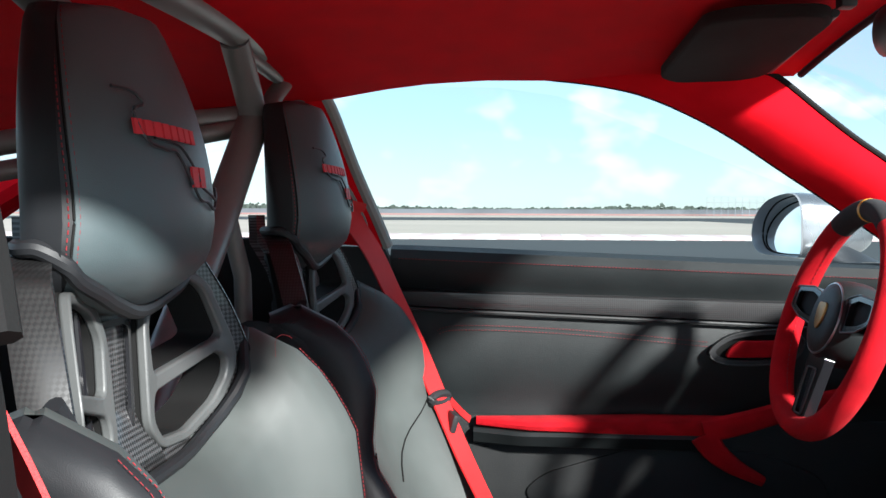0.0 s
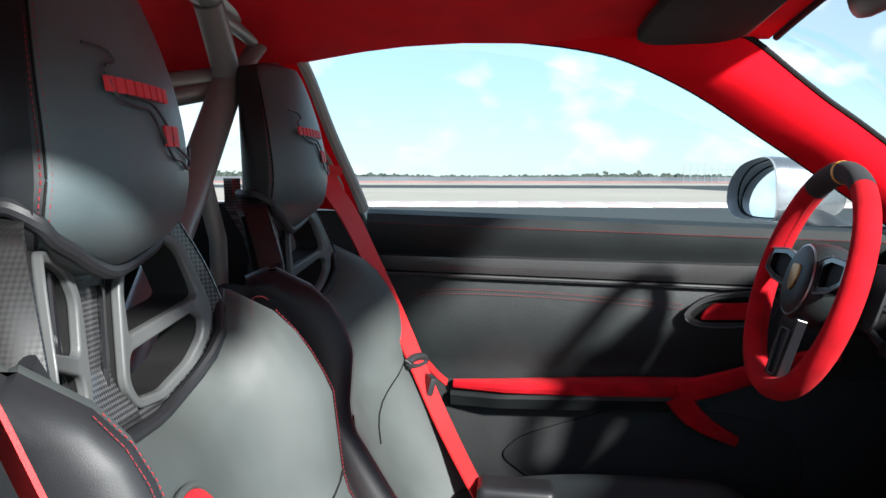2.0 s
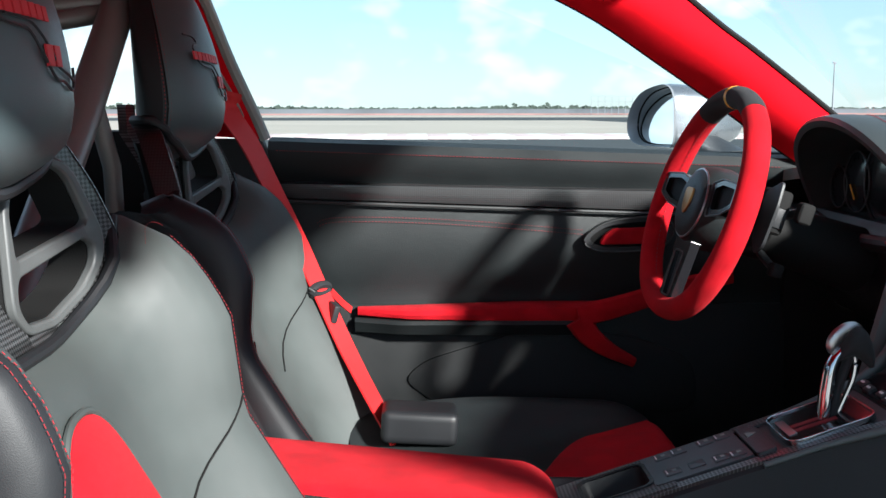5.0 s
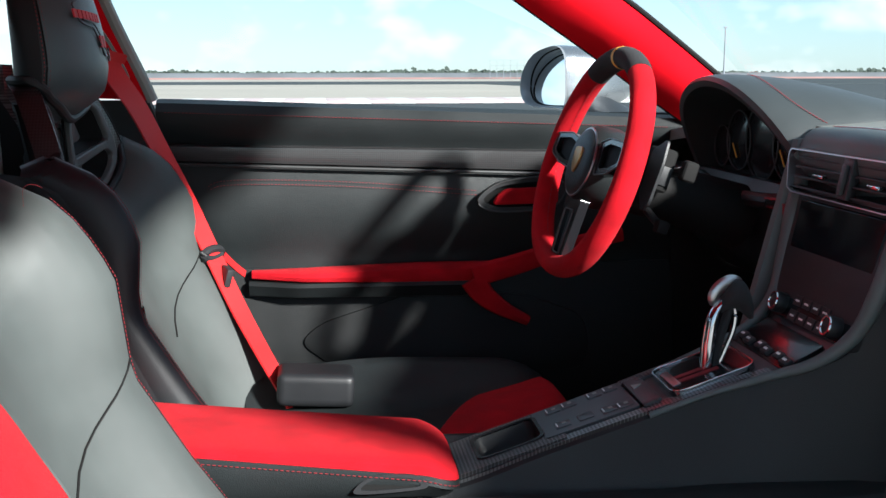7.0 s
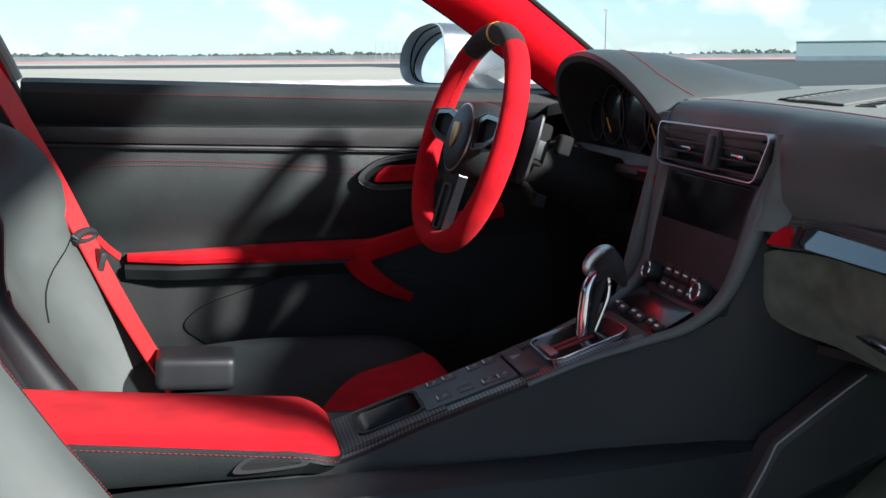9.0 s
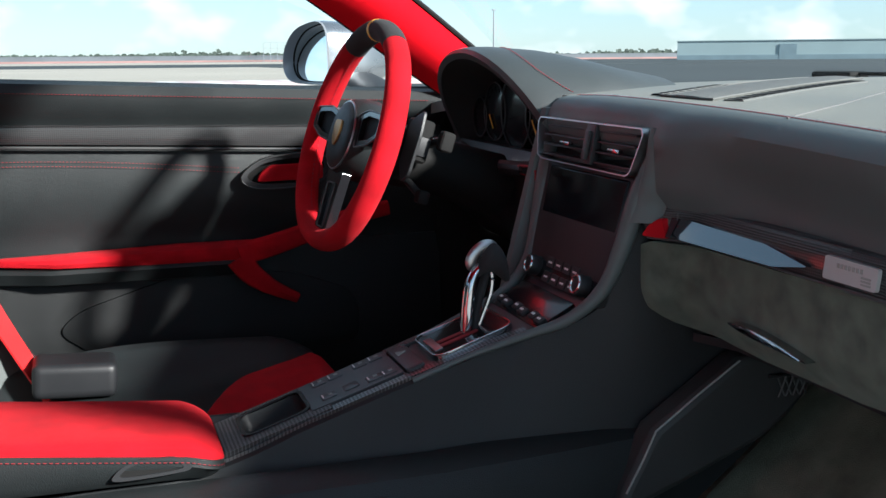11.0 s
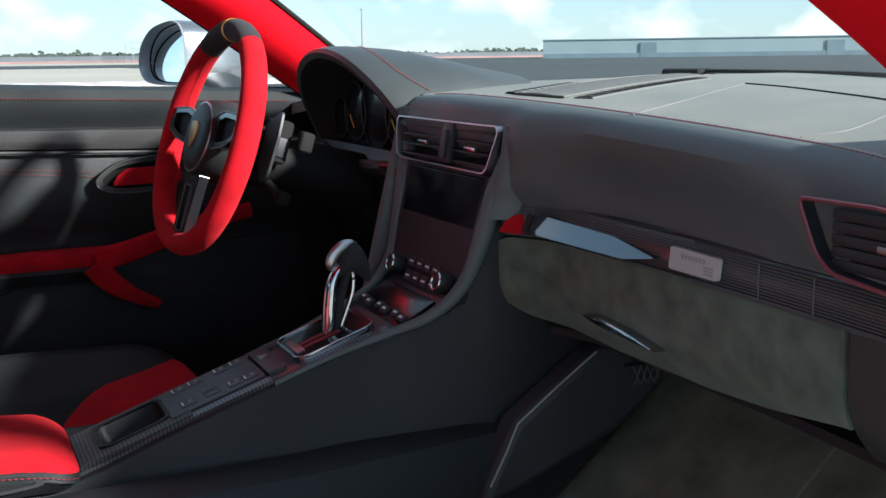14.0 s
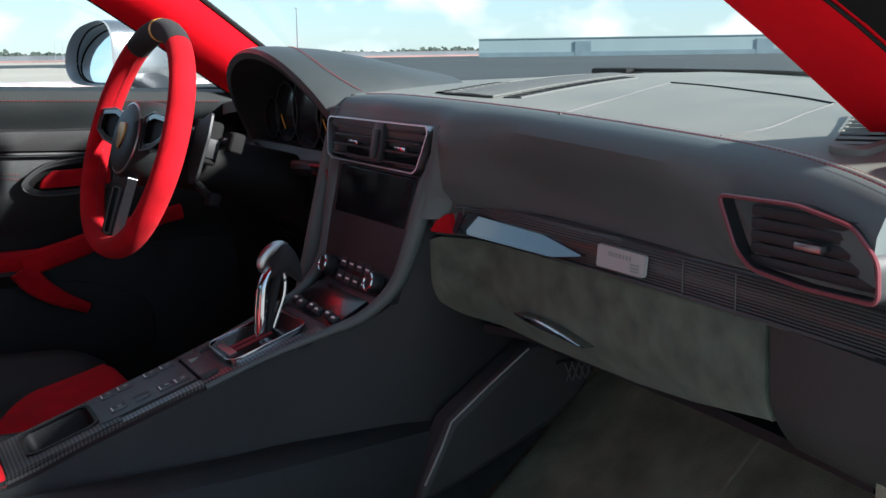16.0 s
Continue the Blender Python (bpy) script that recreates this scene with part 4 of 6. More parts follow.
    part("headrest_collar", tube_bm(spline(roll, 4), 0.0065, 10), BOLSTER, e, "dark roll under the headrest")

    # embroidered mark: red bars and an embossed outline
    def on_face(y, z, d=0.0012):
        u = abs(y) / 0.134
        t = (z - hz0) / (hz1 - hz0)
        xf = -0.688 - 0.045 * max(0, (t - 0.30) / 0.70) ** 1.8 - 0.031 * u ** 2.2
        return Vector((xf + 0.0022 + d, y, z))

    marks = []
    for k in range(8):
        y, zc = -0.090 + k * 0.0118, 1.027 - 0.0004 * k
        marks.append([(y, zc - 0.0056), (y + 0.0088, zc - 0.0056), (y + 0.0096, zc + 0.0056), (y + 0.0008, zc + 0.0056)])
    for y in (-0.017, 0.0):
        marks.append([(y, 0.985), (y + 0.0130, 0.985), (y + 0.0142, 1.001), (y + 0.0012, 1.001)])
    for b in marks:
        part("embroidery", plate_bm(b, lambda a, c, d: on_face(a, c, 0.0018 - d), 0.002), EMBROIDERY, e, "red embroidered bar")
    out1 = [(a * 1.35 - 0.032, b + 0.002) for a, b in [(-0.052, 1.052), (-0.036, 1.050), (-0.030, 1.042), (-0.040, 1.036), (-0.034, 1.016), (-0.016, 1.010), (-0.004, 1.008), (0.010, 0.988), (0.022, 0.974), (0.036, 0.972), (0.052, 0.966), (0.060, 0.974), (0.062, 0.984)]]
    out2 = [(a * 1.35 - 0.032, b + 0.002) for a, b in [(-0.026, 1.018), (-0.008, 1.016), (0.004, 1.012), (0.020, 0.996), (0.028, 0.984), (0.046, 0.978), (0.058, 0.974)]]
    part("embossing", tube_bm([on_face(a, b, 0.0006) for a, b, _ in [(*p.xy, 0) for p in spline([(a, b, 0) for a, b in out1], 4)]], 0.0013, 6), GREY_MARK, e, "dark embossed line")
    part("embossing", tube_bm([on_face(p.x, p.y, 0.0006) for p in spline([(a, b, 0) for a, b in out2], 4)], 0.0012, 6), GREY_MARK, e, "dark embossed line")

    # The hip pad's black also carries the shade it should lie in
    for side in (1,):
        part("hip_bolster", box_bm((0.125, 0.085, 0.054), (-0.405, 0.150 * side, 0.446), Euler((0, 0.06, 0)).to_matrix(), bevel=0.014, seg=4), BOLSTER, e, "square black leather hip bolster")
    # seat cushion; the darker door leather stands in for shade down here
    rows = []
    prof_o = [-0.262, -0.255, -0.235, -0.21, -0.185, -0.155, -0.12, -0.06, 0, 0.06, 0.12, 0.155, 0.185, 0.21, 0.235, 0.255, 0.262]
    prof_h = [0.0, 0.045, 0.075, 0.085, 0.075, 0.035, 0.008, 0, 0, 0, 0.008, 0.035, 0.075, 0.085, 0.075, 0.045, 0.0]
    for i in range(22):
        t = i / 21
        x = -0.52 + 0.50 * t
        base = 0.385 + 0.055 * t - 0.03 * max(0, (t - 0.85) / 0.15) ** 2
        hh = (0.7 + 0.3 * math.sin(math.pi * min(1, t * 1.1))) * (1 - 0.55 * t)
        rows.append([(x, o * (1 - 0.06 * t), base + h * hh) for o, h in zip(prof_o, prof_h)])
    part("seat_cushion", slabbed(rows, (0, 0, -0.07)), LEATHER_DOOR, e)
    rows = []
    for i in range(16):
        t = i / 15
        base = 0.385 + 0.055 * (0.5 + 0.5 * t) - 0.02 * max(0, (t - 0.85) / 0.15) ** 2
        rows.append([(-0.25 + 0.5 * (o + 0.13) + (0.225 - 0.5 * (o + 0.13)) * t, o, base + 0.016 + 0.020 * (1 - (o / 0.13) ** 2)) for o in [-0.13 + 0.26 * k / 10 for k in range(11)]])
    part("cushion_panel", slabbed(rows, (0, 0, -0.02)), RED_SUEDE, e, "red suede seat cushion panel")
    part("seat_base", loft([[(-0.5, -0.24, 0.22), (0.0, -0.24, 0.22), (0.0, 0.24, 0.22), (-0.5, 0.24, 0.22)], [(-0.52, -0.255, 0.40), (-0.03, -0.245, 0.41), (-0.03, 0.245, 0.41), (-0.52, 0.255, 0.40)]]), CARBON, e)
    return e


seat_p = seat()
seat_p.location = (0, -0.36, 0)
seat_d = copy_thing(seat_p, Matrix.Translation((-0.004, 0.36, 0)))
for c in seat_d.children:
    if c.name.startswith(("centre_panel", "panel_piping")):
        c.location.x -= 0.03


# ---- seat belts ----
def ribbon_bm(pts, normals, width, thick=0.0016):
    c = spline(pts, 8)
    nn = spline(normals, 8)
    rings = []
    for k, p in enumerate(c):
        dr = (c[min(k + 1, len(c) - 1)] - c[max(k - 1, 0)]).normalized()
        n = nn[k].normalized()
        s = dr.cross(n).normalized()
        w = width / 2
        rings.append([p + s * w + n * thick, p - s * w + n * thick, p - s * w - n * thick, p + s * w - n * thick])
    return loft(rings)


def driver_belt():
    e = thing("seat_belt", "red webbing seat belt across the driver seat", "seat belt", group="seat belts")
    part("webbing", ribbon_bm([(-0.728, 0.652, 0.985), (-0.733, 0.650, 0.955), (-0.693, 0.628, 0.896), (-0.656, 0.610, 0.826), (-0.616, 0.60, 0.745), (-0.578, 0.60, 0.655), (-0.528, 0.575, 0.55), (-0.470, 0.53, 0.45), (-0.445, 0.505, 0.41)],
                              [(0.6, -0.7, 0.4), (0.6, -0.7, 0.4), (0.7, -0.62, 0.35), (0.78, -0.55, 0.3), (0.8, -0.5, 0.3), (0.8, -0.5, 0.3), (0.8, -0.5, 0.3), (0.8, -0.4, 0.4), (0.8, -0.4, 0.4)], 0.042), RED_WEB, e)
    part("guide_loop", tube_bm([Vector((-0.577, 0.602, 0.652)) + Vector((0.027 * math.cos(a) * 0.45, 0.027 * math.cos(a) * 0.80, 0.008 * math.sin(a))) for a in [2 * math.pi * k / 20 for k in range(20)]], 0.0075, 8, closed=True), PLASTIC, e, "black plastic belt guide")
    part("guide_strap", ribbon_bm([(-0.56, 0.625, 0.645), (-0.545, 0.66, 0.62), (-0.53, 0.69, 0.60)], [(0.5, -0.8, 0.3)] * 3, 0.012), RED_WEB, e, "short red strap")
    part("buckle_tongue", box_bm((0.012, 0.03, 0.032), (-0.555, 0.592, 0.615), Euler((0.2, 0.2, 0.5)).to_matrix(), bevel=0.004), PLASTIC, e)


driver_belt()


def passenger_belt():
    e = thing("seat_belt", "red webbing seat belt hanging beside the passenger seat", "seat belt", group="seat belts")
    part("webbing", ribbon_bm([(-0.765, -0.655, 0.985), (-0.72, -0.665, 0.90), (-0.675, -0.675, 0.825), (-0.635, -0.68, 0.74), (-0.60, -0.67, 0.60), (-0.57, -0.65, 0.45)],
                              [(0.6, 0.6, 0.4)] * 6, 0.047), RED_WEB, e)


passenger_belt()


# ---- roll cage ----
def roll_cage():
    e = thing("roll_cage", "welded titanium-grey tubular roll cage behind the seats", "roll cage")

    def bar(pts, r=0.019, name="tube"):
        part(name, tube_bm(pts, r, 16, up=(1, 0, 0.2)), CAGE_PAINT, e)
    X = -0.82
    bar(spline([(X, -0.68, 0.30), (X, -0.675, 0.90), (X, -0.64, 1.06), (X, -0.52, 1.165), (X, -0.30, 1.196), (X, 0, 1.206), (X, 0.30, 1.206), (X, 0.54, 1.205), (X, 0.615, 1.165), (X, 0.655, 1.05), (X, 0.68, 0.90), (X, 0.68, 0.30)], 8), 0.022, "main_hoop")
    bar([(X, 0.215, 1.195), (X, 0.265, 1.15), (X, 0.315, 1.10)], 0.020)
    bar([(X, 0.24, 1.185), (X, 0.46, 1.175)], 0.010)
    bar([(X, 0.56, 1.195), (X, 0.45, 1.15), (X, 0.35, 1.10)], 0.014)
    bar([(X, 0.57, 1.19), (X + 0.004, 0.61, 1.12), (X, 0.64, 0.98)], 0.013)
    bar([(X, 0.325, 1.105), (X - 0.005, 0.15, 0.95), (X - 0.015, -0.10, 0.74), (X - 0.03, -0.58, 0.36)], 0.0235, "diagonal")
    bar([(X, -0.28, 1.12), (X, -0.50, 1.17)], 0.016)
    bar([(X, 0.33, 1.105), (X - 0.30, 0.20, 1.06), (X - 0.62, 0.08, 0.99)], 0.017, "backstay")
    bar([(X, 0.32, 1.09), (X - 0.30, 0.10, 1.01), (X - 0.62, -0.12, 0.92)], 0.013, "backstay")
    bar([(X, 0.175, 0.968), (X + 0.01, 0.215, 0.88), (X + 0.01, 0.245, 0.60), (X + 0.01, 0.25, 0.3)], 0.012)
    bar([(X, -0.675, 0.62), (X, 0.675, 0.62)], 0.019, "cross_tube")


roll_cage()


# ---- dashboard ----
def lip_x(y):
    return 0.252 + 0.014 * math.sin(math.pi * min(1, abs(y) / 0.62)) - 0.022 * max(0, (abs(y) - 0.62) / 0.15) ** 2


def lip_z(y):
    return 0.882 - 0.022 * (abs(y) / 0.6) ** 1.3 - 0.012 * max(0, (abs(y) - 0.58) / 0.17) ** 2


def base_x(y):
    return 0.78 - 0.34 * (abs(y) / 0.70) ** 2.0


def dashboard():
    e = thing("dashboard", "black leather dashboard with red stitching along its edge", "dashboard")
    ys = [-0.77 + 1.51 * k / 74 for k in range(75)]
    top, face = [], []

    def curl(y):
        k = max(0.0, min(1.0, (y + 0.20) / 0.085))
        return 0.036 * k * k * (3 - 2 * k)
    for y in ys:
        lx, lz, bx = lip_x(y), lip_z(y), max(base_x(y), lip_x(y) + 0.05)
        if 0.17 < y < 0.59:
            lx = 0.40
        top.append([(lx + (bx - lx) * t, y, lz + 0.018 * t + 0.006 * math.sin(math.pi * t)) for t in [k / 12 for k in range(13)]])
        if y < 0.16:
            near = max(0.0, min(1.0, (y + 0.25) / 0.10)) if y < -0.142 else 0.0
            near = near * near * (3 - 2 * near)
            low = 0.42 if y > -0.116 else 1.0
            tx = 0.262 - 0.010 * max(0, (-y - 0.45) / 0.26) ** 2 - curl(y) if y < -0.116 else 0
            dip = max(0.0, min(1.0, (-0.19 - y) / 0.12)) * max(0.0, min(1.0, (y + 0.62) / 0.10))
            dip = dip * dip * (3 - 2 * dip)
            prof = ((0.0, 0.0, 0, 0.0), (0.012, 0.003, 0, 0.0), (0.022, 0.010, 0.002, 0.0), (0.029, 0.022, 0.006, 0.001), (0.031, 0.036, 0.010, 0.006), (0.027, 0.055, 0.012, 0.014), (0.021, 0.072, 0.017, 0.018), (0.015, 0.085, 0.022, 0.018), (0.009, 0.098, 0.026, 0.014), (0.003, 0.118, 0.028, 0.008), (-0.02, 0.20, 0.02, 0.0))
            col = []
            for back, down, shift, hollow in prof:
                px, pz = lx - back - near * shift + dip * hollow, max(lz - down, lz - 0.20 * low)
                col.append((max(px, tx) if lz - down < 0.774 else px, y, pz))
            face.append(col)
    rows = []
    for k in range(17):
        z = 0.852 - 0.107 * k / 16
        ax, ay = lerp_table([(0.70, 0.236), (0.768, 0.236), (0.782, 0.224), (0.81, 0.221), (0.842, 0.218), (0.862, 0.2245)], z) + 0.004, -0.156
        bx, by = lerp_table([(0.70, 0.190), (0.715, 0.195), (0.77, 0.212), (0.812, 0.222), (0.862, 0.229)], z), -lerp_table([(0.70, 0.116), (0.715, 0.121), (0.77, 0.132), (0.795, 0.138), (0.862, 0.144)], z)
        rows.append([(bx + (ax - bx) * t ** 1.5 - 0.004 * math.sin(math.pi * t), by + (ay - by) * t, z) for t in [j / 6 for j in range(7)]])
    part("stack_fillet", slabbed(rows, (0.012, 0, 0)), DASH_LEATHER, e, "rounded leather corner beside the centre vents")
    part("top_pad", slabbed(top, (0, 0, -0.02)), DASH_TOP_SUNLIT, e, "matt leather top, paled to carry sunlight")
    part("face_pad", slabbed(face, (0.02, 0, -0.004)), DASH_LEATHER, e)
    line = [(lip_x(y) - 0.004, y, lip_z(y) + 0.0012) for y in ys if y < 0.12]
    part("stitching", stitches_bm(line, 0.0034, 0.0018, r=0.0004), RED_THREAD, e, "red stitching")
    part("lip_edge", tube_bm([(lip_x(y) + 0.003, y, lip_z(y) - 0.0030) for y in ys if y < 0.12], 0.0048, 12), LIP_GLINT, e, "smooth rounded leather edge, paled as sun glint")
    line2 = [(lip_x(y) + 0.006, y, lip_z(y) + 0.0012) for y in ys if y < 0.12]
    part("stitching", stitches_bm(line2, 0.0034, 0.0018, r=0.0003), RED_THREAD, e, "red stitching")

    def tz(x, y):
        lx, bx = lip_x(y), max(base_x(y), lip_x(y) + 0.05)
        t = (x - lx) / (bx - lx)
        return lip_z(y) + 0.018 * t + 0.006 * math.sin(math.pi * max(0, min(1, t)))
    # airbag seam, speaker panel and the two slot rows beside it
    def laid(pts, n=5, up=0.0):
        return [(p.x, p.y, tz(p.x, p.y) + up) for p in spline([(a, b, 0) for a, b in pts], n)]
    part("airbag_seam", tube_bm(laid([(0.262, -0.338), (0.32, -0.312), (0.37, -0.288), (0.45, -0.240), (0.532, -0.189)]), 0.0010, 6), GREY_THREAD, e, "pale seam of the airbag cover")
    part("airbag_gap", tube_bm(laid([(0.532, -0.189), (0.525, -0.27), (0.505, -0.356), (0.482, -0.44), (0.455, -0.508)]), 0.0016, 6), RUBBER, e, "dark gap of the airbag cover")
    part("airbag_seam", tube_bm(laid([(0.455, -0.508), (0.415, -0.527), (0.377, -0.543), (0.335, -0.562), (0.300, -0.572), (0.265, -0.562)]), 0.0010, 6), GREY_THREAD, e, "pale seam of the airbag cover")

    def deck(u, v):
        """On the speaker panel: u along it to the front, v across it from the driver's edge."""
        return 0.284 + 0.30 * u + 0.012 * v, -0.062 + 0.118 * u - 0.094 * v
    rows = [[(*deck(i / 9, j / 6), tz(*deck(i / 9, j / 6)) + 0.0030 * math.sin(math.pi * j / 6) ** 0.5 + 0.0008) for i in range(10)] for j in range(7)]
    part("speaker_panel", slabbed(rows, (0, 0, -0.008)), GRILLE, e, "dark woven speaker panel")
    rim = [deck(i / 9, 0) for i in range(10)] + [deck(1, j / 6) for j in range(1, 7)] + [deck(i / 9, 1) for i in range(8, -1, -1)] + [deck(0, j / 6) for j in range(5, 0, -1)]
    part("speaker_rim", tube_bm([(a, b, tz(a, b) + 0.0018) for a, b in rim], 0.0014, 6, closed=True), GRILLE, e)
    for a0, a1, n in (((0.315, -0.176), (0.545, -0.086), 17), ((0.292, -0.050), (0.400, -0.008), 9)):
        ang = math.atan2(a1[1] - a0[1], a1[0] - a0[0])
        across = Vector((-math.sin(ang), math.cos(ang)))
        rows = []
        for k in range(25):
            f = -0.03 + 1.06 * k / 24
            c = Vector(a0).lerp(Vector(a1), f)
            rows.append([(*(c + across * o), tz(*(c + across * o)) + h) for o, h in ((-0.0135, 0.0), (-0.0120, 0.0018), (0.0120, 0.0018), (0.0135, 0.0))])
        part("defroster_frame", slabbed(rows, (0, 0, -0.004)), GRILLE, e)
        for k in range(n):
            x, y = Vector(a0).lerp(Vector(a1), k / (n - 1))
            part("defroster_slot", box_bm((0.0098, 0.021, 0.002), (x, y, tz(x, y) + 0.0014), Euler((0, -0.045, ang - 0.15)).to_matrix(), bevel=0.0004), RUBBER, e)
    dfo = round_corners([(0.268, -0.668), (0.385, -0.590), (0.410, -0.602), (0.365, -0.655), (0.315, -0.695), (0.275, -0.695)], 0.008)
    dfi = [(0.335 + (a - 0.335) * 0.86, -0.650 + (b + 0.650) * 0.80) for a, b in dfo]
    dpl = lambda a, b, d: Vector((a, b, tz(a, b) + 0.0045 - d))
    part("side_defroster_frame", ring_plate_bm(dfo, dfi, dpl, 0.006), DASH_TOP_SUNLIT, e, "pale side defroster frame")
    part("side_defroster_grille", plate_bm(dfi, lambda a, b, d: dpl(a, b, d + 0.002), 0.003), RUBBER, e, "black side defroster opening")
    for k in range(8):
        f = k / 7
        part("defroster_slat", box_bm((0.0016, 0.036 - 0.014 * f, 0.002), dpl(0.292 + 0.085 * f, -0.677 + 0.065 * f, 0.001), Euler((0, 0, 0.6)).to_matrix()), SEAL, e)

    # instrument hood: an arch drawn back and tapering, shade put into its leather colour
    def arch(x, c, hw, zt, zb, n=26):
        lean = 0.075 * max(0.0, min(1.0, (0.40 - x) / 0.2))
        top_arc = [(x + lean * (1 - math.sin(a)) ** 1.3, c + hw * math.cos(a), zb + (zt - zb) * max(0, math.sin(a)) ** 0.82) for a in [math.pi * k / n for k in range(n + 1)]]
        return [(x + lean + 0.01, c + hw * 0.99, zb - 0.08), (x + lean, c + hw, zb - 0.04)] + top_arc + [(x + lean, c - hw, zb - 0.03), (x + lean + 0.02, c - hw * 0.99, zb - 0.06)]
    hood_out = [arch(0.185, 0.382, 0.216, 0.938, 0.78), arch(0.190, 0.382, 0.224, 0.944, 0.78), arch(0.205, 0.382, 0.229, 0.947, 0.785), arch(0.235, 0.384, 0.232, 0.947, 0.80), arch(0.30, 0.390, 0.234, 0.942, 0.84), arch(0.36, 0.396, 0.230, 0.931, 0.862), arch(0.42, 0.405, 0.205, 0.917, 0.872), arch(0.49, 0.41, 0.17, 0.904, 0.876), arch(0.496, 0.41, 0.16, 0.880, 0.860)]
    bm = bmesh.new()
    grid(bm, hood_out)
    grid(bm, [arch(0.185, 0.382, 0.216, 0.938, 0.78), arch(0.190, 0.382, 0.209, 0.929, 0.778), arch(0.24, 0.382, 0.204, 0.916, 0.775), arch(0.31, 0.382, 0.198, 0.906, 0.775)])
    part("instrument_hood", bm, HOOD_SHADED, e)
    part("stitching", stitches_bm(spline([Vector(hood_out[3][k + 2]).lerp(Vector(hood_out[4][k + 2]), f) + Vector((-0.0002, -0.0006, 0.0010)) for k, f in ((13, 0.30), (15, 0.12), (17, 0.02), (19, 0.0), (20, 0.05), (21, 0.15), (22, 0.3), (23, 0.5))] + [Vector((lip_x(0.11) + 0.004, 0.11, lip_z(0.11) + 0.0014))], 8), 0.0034, 0.0018, r=0.0006), RED_THREAD, e, "red stitching")
    part("instrument_panel", plate_bm([(0.375 + 0.205 * math.cos(a), 0.775 + 0.142 * math.sin(a) ** 0.82) for a in [math.pi * k / 30 for k in range(31)]] + [(0.17, 0.70), (0.58, 0.70)], lambda a, b, d: Vector((0.30 + d, a, b)), 0.01), PLASTIC, e)
    for cy, cz, r in ((0.375, 0.845, 0.060), (0.285, 0.842, 0.048), (0.465, 0.842, 0.048), (0.215, 0.83, 0.034), (0.535, 0.83, 0.034)):
        gname = part("gauge", cyl_bm(r, 0.02, (0.288, cy, cz), (1, 0, 0), 40, bevel=0.002), GLOSS, e, "round black instrument dial")
        part("gauge_ring", tube_bm([(0.277, cy + r * math.cos(a), cz + r * math.sin(a)) for a in [2 * math.pi * k / 40 for k in range(40)]], 0.0014, 6, closed=True, up=(1, 0, 0)), FRAME_GREY, gname)
        for k in range(11):
            a = radians(225 - 27 * k)
            part("dial_mark", box_bm((0.001, 0.0014, 0.007), (0.277, cy - r * 0.8 * math.cos(a), cz + r * 0.8 * math.sin(a)), Euler((a - math.pi / 2, 0, 0)).to_matrix()), RUBBER, gname)
        if r == 0.048:
          part("needle", box_bm((0.001, 0.0032, r * 0.6), (0.275, cy + r * 0.22, cz - r * 0.35), Euler((-0.7, 0, 0)).to_matrix()), YELLOW, gname, "yellow needle")
    part("panel_lip", tube_bm(spline([(0.255, 0.57, 0.775), (0.245, 0.47, 0.765), (0.24, 0.375, 0.762), (0.245, 0.28, 0.765), (0.255, 0.17, 0.775)], 6), 0.012, 10), PLASTIC, e)

    part("trim_ledge", box_bm((0.05, 0.05, 0.016), (0.235, 0.172, 0.772), Euler((0, 0.1, 0.25)).to_matrix(), bevel=0.004), GLOSS, e)
    part("trim_line", tube_bm([(0.208, 0.195, 0.779), (0.210, 0.165, 0.781), (0.214, 0.148, 0.775), (0.214, 0.146, 0.762)], 0.0022, 6), RED_THREAD, e, "thin red trim line")
    cols = []
    for k in range(9):
        z = 0.862 - 0.25 * k / 8
        xx = 0.216 + (z - 0.82) * 0.25
        cols.append([(xx + 0.016, 0.146, z), (xx + 0.004, 0.150, z), (xx, 0.157, z), (xx + 0.006, 0.166, z), (xx + 0.03, 0.174, z), (xx + 0.08, 0.178, z)])
    part("column_pad", slabbed(cols, (0.02, -0.002, 0)), DASH_LEATHER, e, "narrow leather pillar beside the instruments")
    # knee panel on the driver's side
    rows = [[(0.262, y, 0.79), (0.25, y, 0.77), (0.26, y, 0.72), (0.29, y, 0.66), (0.36, y, 0.60), (0.50, y, 0.56)] for y in [0.14 + 0.575 * k / 10 for k in range(11)]]
    part("knee_panel", slabbed(rows, (0.02, 0, 0)), PLASTIC, e)

    # passenger trim: ribbed carbon strip with cup holder cover
    def trim_place(y, z, d):
        return Vector((0.256 - curl(y) - 0.010 * max(0, (-y - 0.45) / 0.26) ** 2 + d, y, z - 0.004 * max(0, (-y - 0.2) / 0.5)))
    tr = [[trim_place(y, z, d) for z, d in ((0.766 - 0.03 * max(0, (y + 0.15) / 0.034) ** 2, 0.016), (0.762 - 0.028 * max(0, (y + 0.15) / 0.034) ** 2, 0.004), (0.745 - 0.014 * max(0, (y + 0.15) / 0.034) ** 2, 0.0), (0.727, 0.003), (0.722, 0.014))] for y in [-0.136 - 0.620 * k / 60 for k in range(61)]]
    part("passenger_trim", slabbed(tr, (0.02, 0, 0)), CARBON_TRIM, e, "ribbed carbon fibre trim strip")
    for k in range(13):
        z = 0.7260 + 0.0027 * k
        part("trim_rib", tube_bm([trim_place(y, z, 0.0003) for y in [-0.44 - 0.31 * q / 12 for q in range(13)]], 0.0008, 5), SEAT_FRAME, e)
    for k in range(5):
        z = 0.7532 + 0.0025 * k
